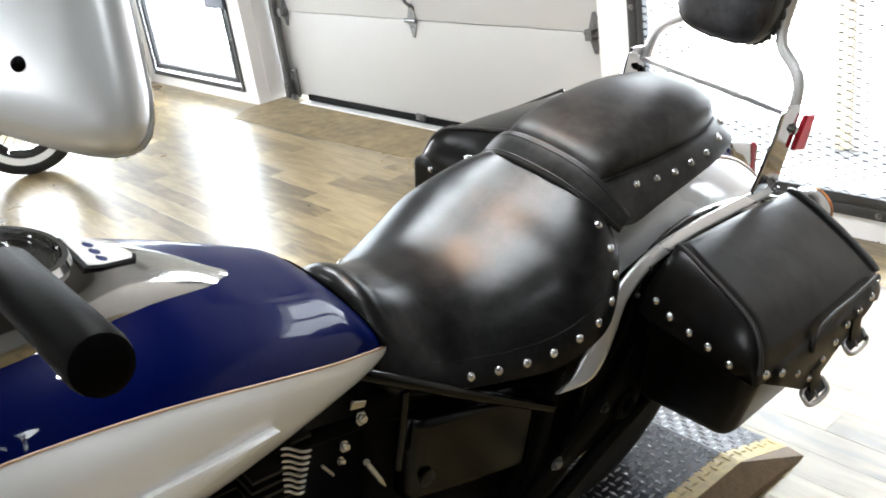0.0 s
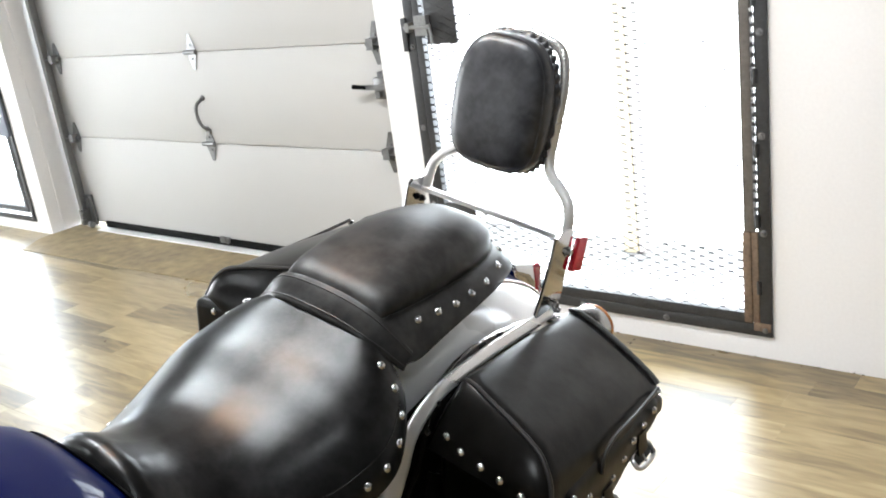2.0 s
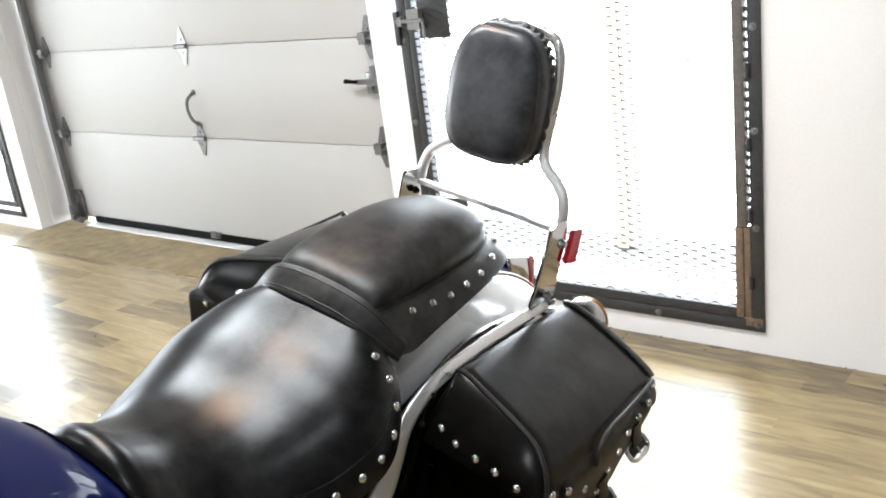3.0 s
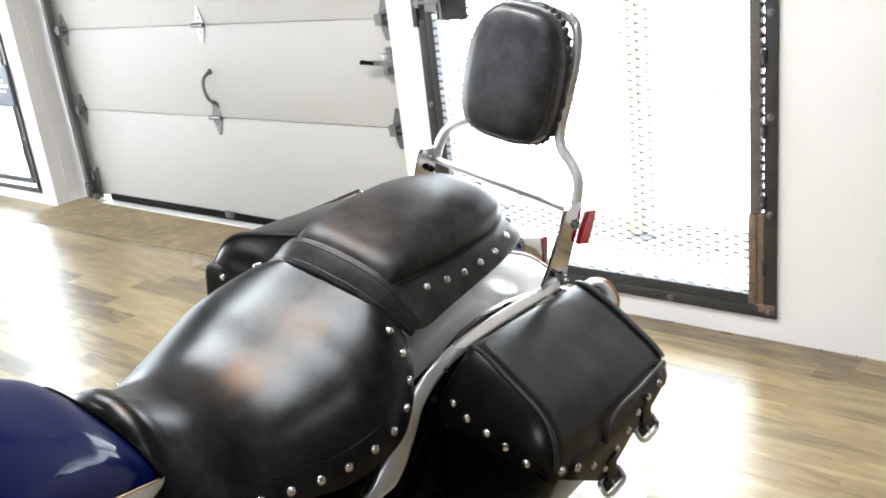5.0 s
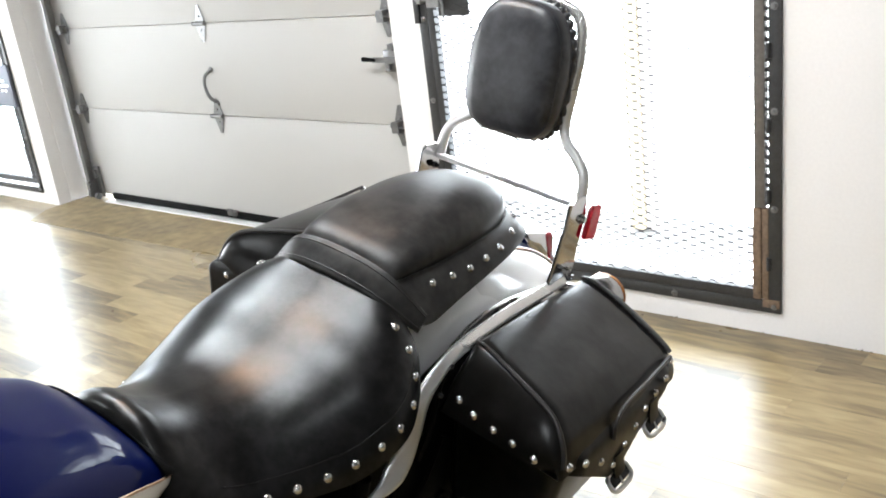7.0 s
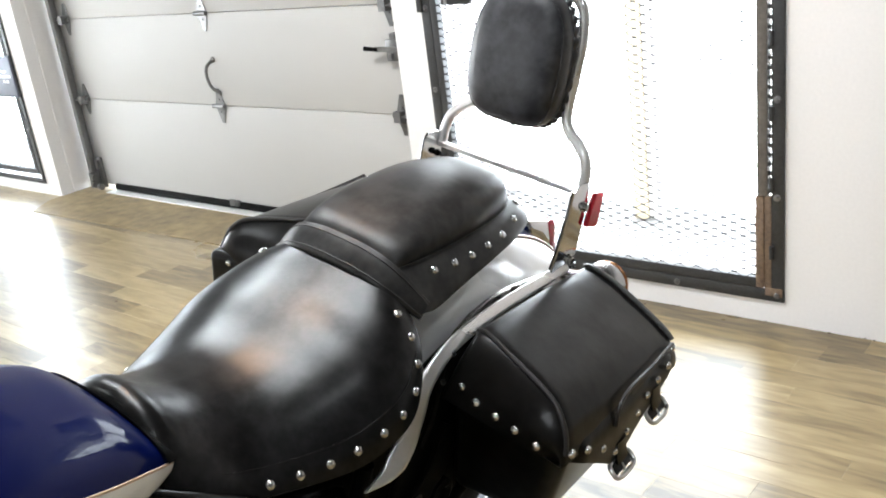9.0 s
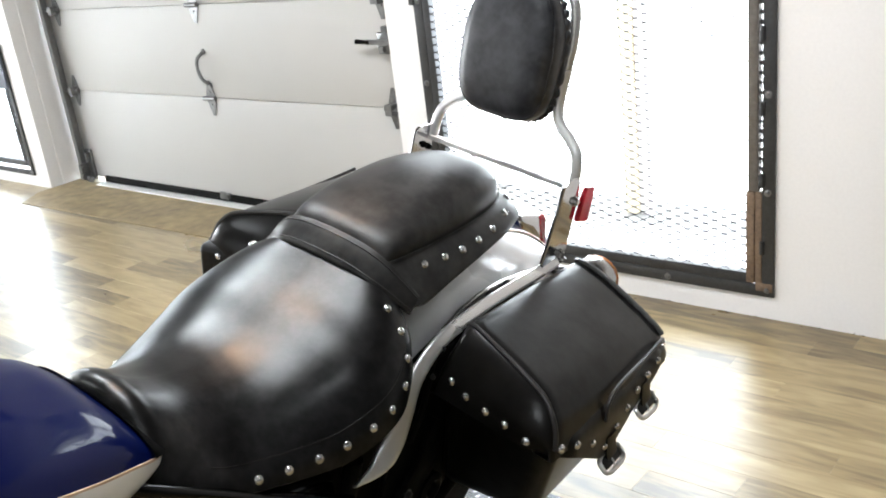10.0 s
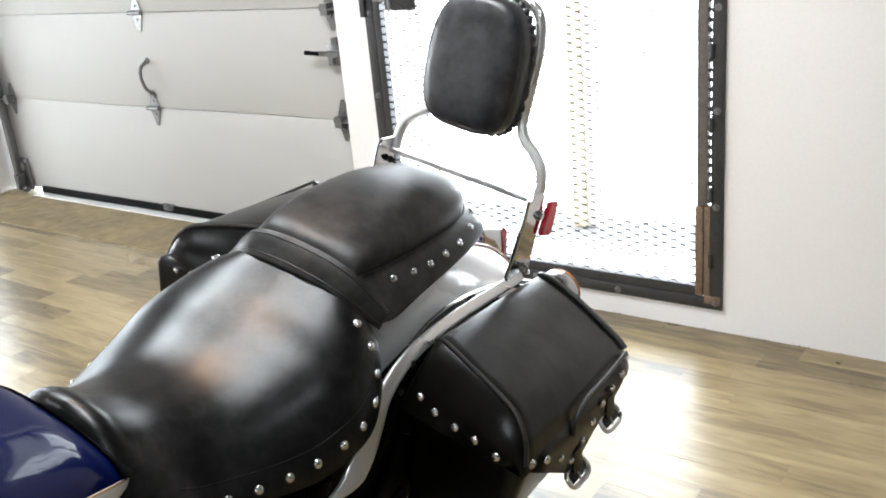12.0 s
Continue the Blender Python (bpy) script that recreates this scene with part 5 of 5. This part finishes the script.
# added black blocks that close see-through gaps and keep them dark
part("rear_gap_fill", hexa([(-0.155, 1.9, 0.36), (-0.16, 1.93, 0.66), (-0.15, 2.3, 0.44), (-0.155, 2.3, 0.74), (0.155, 1.9, 0.36), (0.16, 1.93, 0.66), (0.15, 2.3, 0.44), (0.155, 2.3, 0.74)], 0.015), BLACK, bike, "black filler for the dark gap ahead of the bags")
for s in (1, -1):
    part("bag_gap_fill", hexa([(s * 0.16, 2.0, 0.4), (s * 0.165, 2.05, 0.71), (s * 0.16, 2.2, 0.44), (s * 0.165, 2.2, 0.75), (s * 0.178, 2.0, 0.4), (s * 0.176, 2.05, 0.7), (s * 0.184, 2.2, 0.44), (s * 0.176, 2.2, 0.745)], 0.006), BLACK, bike, "black filler for the dark gap beside the saddlebag")
part("seat_gap_fill", hexa([(-0.11, 1.6, 0.42), (-0.11, 1.62, 0.745), (-0.11, 2.08, 0.46), (-0.11, 2.1, 0.76), (0.11, 1.6, 0.42), (0.11, 1.62, 0.745), (0.11, 2.08, 0.46), (0.11, 2.1, 0.76)], 0.02), BLACK, bike, "black filler for the dark space under the seat")
for s in (1, -1):
    c = part("side_cover", hexa([(s * 0.1, 1.66, 0.52), (s * 0.1, 1.67, 0.695), (s * 0.1, 1.93, 0.44), (s * 0.1, 1.95, 0.63), (s * 0.145, 1.67, 0.53), (s * 0.15, 1.68, 0.69), (s * 0.165, 1.92, 0.45), (s * 0.165, 1.93, 0.62)], 0.03, 6), COVER, bike, "glossy black side cover")
    part("rivet", turned([(0.014, 0), (0.014, 0.004), (0.007, 0.006), (0, 0.006)], Matrix.Translation((s * 0.152, 1.695, 0.58)) @ pose(0, 0, 0, 0, 0, 0 if s > 0 else 180), 14), ENGINE, c)
    h = part("peg_hanger", tube(spline([(s * 0.175, 1.9, 0.36), (s * 0.185, 2.0, 0.46), (s * 0.19, 2.1, 0.54), (s * 0.185, 2.16, 0.62)], 5), 1.0, 10, (0.06, 0.014), (1, 0, 0)), BLACK, bike, "black footpeg hanger")
    part("peg_bracket", turned([(0.03, 0), (0.03, 0.012), (0.02, 0.016), (0.014, 0.012), (0.012, 0)], Matrix.Translation((s * 0.19, 2.125, 0.5)) @ pose(0, 0, 0, 0, 0, 0 if s > 0 else 180), 18, True), BLACK, h)
    bolt_head(h, (s * 0.192, 1.955, 0.465), (s, 0, 0), 0.009, HINGE)
    bolt_head(h, (s * 0.197, 2.06, 0.53), (s, 0, 0), 0.007, ENGINE)
    part("lower_bar", tube([(s * 0.185, 1.9, 0.31), (s * 0.185, 2.12, 0.42), (s * 0.185, 2.28, 0.48)], 0.014, 10), BLACK, h)
    part("bag_stay", tube(spline([(s * 0.18, 2.08, 0.62), (s * 0.19, 2.09, 0.68), (s * 0.18, 2.12, 0.75), (s * 0.17, 2.16, 0.775)], 5), 0.006, 8), BLACK, bike)
    bolt_head(bike, (s * 0.188, 2.135, 0.775), (s * 0.6, -0.4, 0.6), 0.0035, ENGINE)
    bolt_head(bike, (s * 0.19, 2.11, 0.735), (s * 0.6, -0.6, 0.4), 0.0035, ENGINE)
eng = part("engine", hexa([(-0.15, 1.1, 0.2), (-0.15, 1.15, 0.42), (-0.15, 1.72, 0.2), (-0.15, 1.7, 0.45), (0.15, 1.1, 0.2), (0.15, 1.15, 0.42), (0.15, 1.72, 0.2), (0.15, 1.7, 0.45)], 0.04), ENGINE, bike, "black finned twin engine")
for ang, y0 in ((-8, 1.435), (38, 1.22)):
    m = Matrix.Translation((0, y0, 0.46 if ang < 0 else 0.4)) @ pose(0, 0, 0, ang, 0, 0)
    bm = turned([(0, 0), (0.06, 0), (0.06, 0.28), (0, 0.28)], m @ pose(0, 0, 0, 0, -90, 0), 24)
    cyl = part("cylinder", bm, ENGINE, bike, "black finned cylinder")
    for k in range(15):
        q = m @ Matrix.Translation((0, 0, 0.03 + k * 0.0165))
        fin = block(-0.118, 0.118, -0.075, 0.075, -0.0025, 0.0025, m=q)
        bmesh.ops.bevel(fin, geom=[e for e in fin.edges if e.calc_length() < 0.006], offset=0.035, segments=4, affect="EDGES")
        part("fin", fin, ENGINE, cyl)
    part("rocker_cover", hexa([(m @ Vector(p))[:] for p in ((-0.08, -0.08, 0.285), (-0.06, -0.06, 0.35), (-0.08, 0.08, 0.285), (-0.06, 0.06, 0.35), (0.08, -0.08, 0.285), (0.06, -0.06, 0.35), (0.08, 0.08, 0.285), (0.06, 0.06, 0.35))], 0.02), ENGINE, cyl)
for s in (1, -1):
    t = pose(0, 0, 0, 0, 0, 0 if s > 0 else 180)
    part("case_cover", turned([(0.125, 0), (0.125, 0.02), (0.105, 0.04), (0.05, 0.046), (0, 0.047)], Matrix.Translation((s * 0.145, 1.25, 0.31)) @ t, 32), CHROME, eng)
    part("case_cover", turned([(0.085, 0), (0.085, 0.018), (0.065, 0.03), (0, 0.032)], Matrix.Translation((s * 0.145, 1.6, 0.31)) @ t, 28), CHROME, eng)
for dz in (0, 0.1):
    part("exhaust_pipe", tube(spline([(-0.1, 1.1 + dz * 3, 0.45), (-0.17, 1.05 + dz * 3, 0.32), (-0.19, 1.3, 0.22 + dz), (-0.2, 1.8, 0.22 + dz), (-0.2, 2.7, 0.26 + dz)], 6), 0.03, 14), CHROME, bike)
for s in (1, -1):
    part("clamp_rod", tube([(s * 0.132, 1.6, 0.66), (s * 0.132, 1.622, 0.614), (s * 0.132, 1.634, 0.59)], [0.005, 0.0065, 0.002], 10), CHROME, bike, "small chrome rod")
    for y, z, r in ((1.594, 0.742, 0.0065), (1.565, 0.71, 0.0055), (1.558, 0.688, 0.004)):
        bolt_head(bike, (s * 0.128, y, z), (s, 0.2, 0.3), r, SATIN)
    part("hose_clip", tube([(s * 0.13, 1.528, 0.7), (s * 0.13, 1.545, 0.672)], 0.0024, 8), SATIN, bike)
    part("tank_tab", flat_plate([(1.574, 0.77), (1.598, 0.762), (1.602, 0.771), (1.58, 0.782)], s * 0.128, s * 0.132), CHROME, bike)
    part("upright_hose", tube([(s * 0.14, 1.66, 0.76), (s * 0.142, 1.655, 0.7), (s * 0.14, 1.65, 0.62)], 0.0065, 10), COVER, bike, "black rubber hose")
for k in range(8):
    for s in (1, -1):
        part("fin_edge", tube([(s * 0.131, 1.467 + 0.046 * u * (1 - 0.05 * k), 0.77 - 0.0108 * k - 0.03 * u * (1 - 0.05 * k) + 0.003 * math.sin(6.0 * u + 0.4)) for u in np.linspace(0, 1, 12)], [0.0008] + [0.002] * 10 + [0.0008], 6), SATIN, eng)
# another added black block, hiding the platform behind the frame
part("lower_gap_fill", hexa([(-0.13, 1.58, 0.2), (-0.12, 1.6, 0.47), (-0.13, 2.02, 0.28), (-0.12, 2.05, 0.5), (0.13, 1.58, 0.2), (0.12, 1.6, 0.47), (0.13, 2.02, 0.28), (0.12, 2.05, 0.5)], 0.03), BLACK, bike, "black filler for the dark space low in the frame")
part("side_stand", tube([(0.13, 1.5, 0.2), (0.3, 1.42, 0.0)], 0.011, 8), BLACK, bike)

# front end: fork, fender, headlamp, handlebar
for s in (1, -1):
    part("fork_leg", tube([(s * 0.1, 0.68, 0.33), (s * 0.1, 0.82, 0.62), (s * 0.1, 0.97, 0.97)], [0.03, 0.027, 0.022], 14), CHROME, bike)
part("triple_clamp", hexa([(-0.13, 0.91, 0.92), (-0.13, 0.93, 0.97), (-0.13, 0.98, 0.9), (-0.13, 1.0, 0.95), (0.13, 0.91, 0.92), (0.13, 0.93, 0.97), (0.13, 0.98, 0.9), (0.13, 1.0, 0.95)], 0.012), CHROME, bike)
part("headlamp", turned([(0, -0.11), (0.05, -0.1), (0.085, -0.04), (0.092, 0.02), (0.094, 0.035), (0.08, 0.045), (0, 0.055)], Matrix.Translation((0, 0.79, 0.88)) @ pose(0, 0, 0, 0, 0, -90), 32), CHROME, bike, "round chrome headlamp")
part("front_fender", shell(fender_rows(FPROF, 0, 150, 20, 30, FA, 0.385)), SILVER, bike, "silver front fender", angle=60)
BARP = spline([(0, 0.98, 1.0), (0.07, 0.98, 1.005), (0.11, 0.99, 1.08), (0.16, 1.04, 1.2), (0.22, 1.13, 1.23), (0.295, 1.162, 1.245)], 6)
part("handlebar", tube([(-p[0], p[1], p[2]) for p in BARP[:0:-1]] + [tuple(p) for p in BARP], 0.0125, 12), CHROME, bike)
for s in (1, -1):
    part("hand_grip", tube([(s * 0.29, 1.176, 1.25), (s * 0.295, 1.176, 1.251), (s * 0.45, 1.168, 1.285), (s * 0.457, 1.1675, 1.287), (s * 0.46, 1.167, 1.288)], [0.016, 0.0185, 0.019, 0.0175, 0.012], 20), GRIP, bike, "black rubber hand grip")
    part("switch_box", hexa([(s * 0.22, 1.1, 1.205), (s * 0.22, 1.1, 1.26), (s * 0.22, 1.16, 1.2), (s * 0.22, 1.16, 1.255), (s * 0.28, 1.13, 1.215), (s * 0.28, 1.13, 1.27), (s * 0.28, 1.19, 1.21), (s * 0.28, 1.19, 1.265)], 0.01), BLACK, bike)
    part("lever", tube(spline([(s * 0.24, 1.08, 1.24), (s * 0.31, 1.075, 1.25), (s * 0.4, 1.08, 1.265), (s * 0.44, 1.08, 1.275)], 5), [0.008] * 15 + [0.012], 8), CHROME, bike)
    # mirror: domed chrome shell, glass to the rear, stem
    mm = Matrix.Diagonal((s, 1, 1, 1)) @ pose(0.387, 1.146, 1.486, -34.6, 10.7, 38.7) @ Matrix.Diagonal((s, 1, 1, 1))
    rings = []
    for sc, y in ((0.02, -0.0115), (0.35, -0.0112), (0.7, -0.0102), (0.88, -0.0088), (0.96, -0.005), (1.0, 0.004), (0.985, 0.011)):
        rr = []
        for k in range(36):
            a = 2 * math.pi * k / 36
            ca, sa = math.cos(a), math.sin(a)
            w = 0.1
            h = 0.067 * sc * math.copysign(abs(sa) ** 0.42, sa)
            rr.append(mm @ Vector((w * sc * math.copysign(abs(ca) ** 0.42, ca) - s * 0.53 * h, y, h)))
        rings.append(rr)
    mir = part("mirror", skin(rings), SHELL, bike, "chrome rear-view mirror", angle=60)
    part("glass", skin([[mm @ (Vector((mm.inverted() @ q).xyz) * 1.0 + Vector((0, 0.0015 + e, 0))) for q in rings[5]] for e in (0.006, 0.0075)]), MIRROR, mir)
    part("mount_knob", turned([(0.0032, -0.002), (0.0032, 0.003), (0.002, 0.005), (0, 0.0055)], Matrix.Translation((s * 0.452, 1.163, 1.449)) @ pose(0, 0, 0, 0, 0, s * -43 if s > 0 else 223), 16), BLACK, mir)
    part("stem", tube(spline([(s * 0.25, 1.1, 1.26), (s * 0.27, 1.08, 1.33), (s * 0.34, 1.07, 1.42), (s * 0.38, 1.1, 1.46), (s * 0.385, 1.15, 1.487)], 5), 0.007, 10), BLACK, mir)

# ---- the second motorcycle, of which a whitewall wheel stands in the room ----
other = thing("motorcycle", "parked motorcycle with a whitewall front wheel", "motorcycle", Matrix.Translation((-5.27, 2.47, 0)) @ pose(0, 0, 0, 0, 0, -22))
wheel(other, 0, 0.325, 0.325, 0.06, 0.2, True, 24)
for s in (1, -1):
    part("fork_leg", tube([(s * 0.09, 0, 0.325), (s * 0.09, 0.3, 0.9)], 0.026, 12), CHROME, other)
part("front_fender", shell(fender_rows(FPROF, 0, 150, 20, 24, (0, 0.325), 0.375)), BLACK, other, "black front fender", angle=60)
part("headlamp", turned([(0, -0.1), (0.08, -0.04), (0.09, 0.03), (0, 0.05)], Matrix.Translation((0, 0.2, 0.9)) @ pose(0, 0, 0, 0, 0, -90), 24), CHROME, other)

# ---- floor planks, end to end along the wall ----
PW, PL = 0.0985, 0.914


def plank_mesh(x0, x1, w):
    bm = bmesh.new()
    box(bm, x0, x1, 0, w, -0.004, 0.0)
    top = [e for e in bm.edges if all(v.co.z > -0.001 for v in e.verts)]
    bmesh.ops.bevel(bm, geom=top, offset=0.0003, segments=1, affect="EDGES")
    me = bpy.data.meshes.new("plank")
    bm.to_mesh(me)
    bm.free()
    me.materials.append(VINYL)
    return me


PLANK = plank_mesh(0.0002, PL - 0.0002, PW - 0.0004)
rng = random.Random(5)
verts, faces = [], []


def field(a, b, y):
    """A plank of the joined rest of the floor."""
    n = len(verts)
    verts.extend(((a, y + 0.0003, 0), (b - 0.0004, y + 0.0003, 0), (b - 0.0004, y + PW - 0.0003, 0), (a, y + PW - 0.0003, 0)))
    faces.append((n, n + 1, n + 2, n + 3))


y = 4.0 - PW
while y > -6.0:
    x = -7.0 - rng.random() * PL
    while x < 5.2:
        a, b = max(-7.0, x), min(5.2, x + PL)
        if y > 1.35 and a == x and b == x + PL and -5.6 < x < 0.9:
            o = new("plank", PLANK)
            o.parent = floor
            o.matrix_basis = Matrix.Translation((x, y, 0))
        elif b - a > 0.002:
            field(a, b, y)
        x += PL
    y -= PW
me = bpy.data.meshes.new("plank_field")
me.from_pydata(verts, [], faces)
me.materials.append(VINYL_FIELD)
o = new("plank_field", me)
o.parent = floor
tagged(o, "oak-look vinyl planks", kind="stuff")

# crumbs of dirt along the foot of the wall and on the floor
rng = random.Random(11)
bm = bmesh.new()
for k in range(60):
    if k < 54:
        x, y = rng.uniform(-1.2, 2.6), 3.995 - rng.random() ** 2 * 0.07
    else:
        x, y = rng.uniform(-4.5, 2.0), rng.uniform(1.2, 3.8)
    r = rng.uniform(0.0015, 0.0045)
    q = Matrix.Translation((x, y, 0.004)) @ pose(0, 0, 0, 0, 0, rng.uniform(0, 180)) @ Matrix.Diagonal((r * rng.uniform(1, 2.5), r, r * 0.5, 1))
    bmesh.ops.create_icosphere(bm, subdivisions=1, radius=1.0, matrix=q)
tagged(part("floor_debris", bm, GRIT), "dark crumbs of dirt on the floor", "debris", kind="stuff")
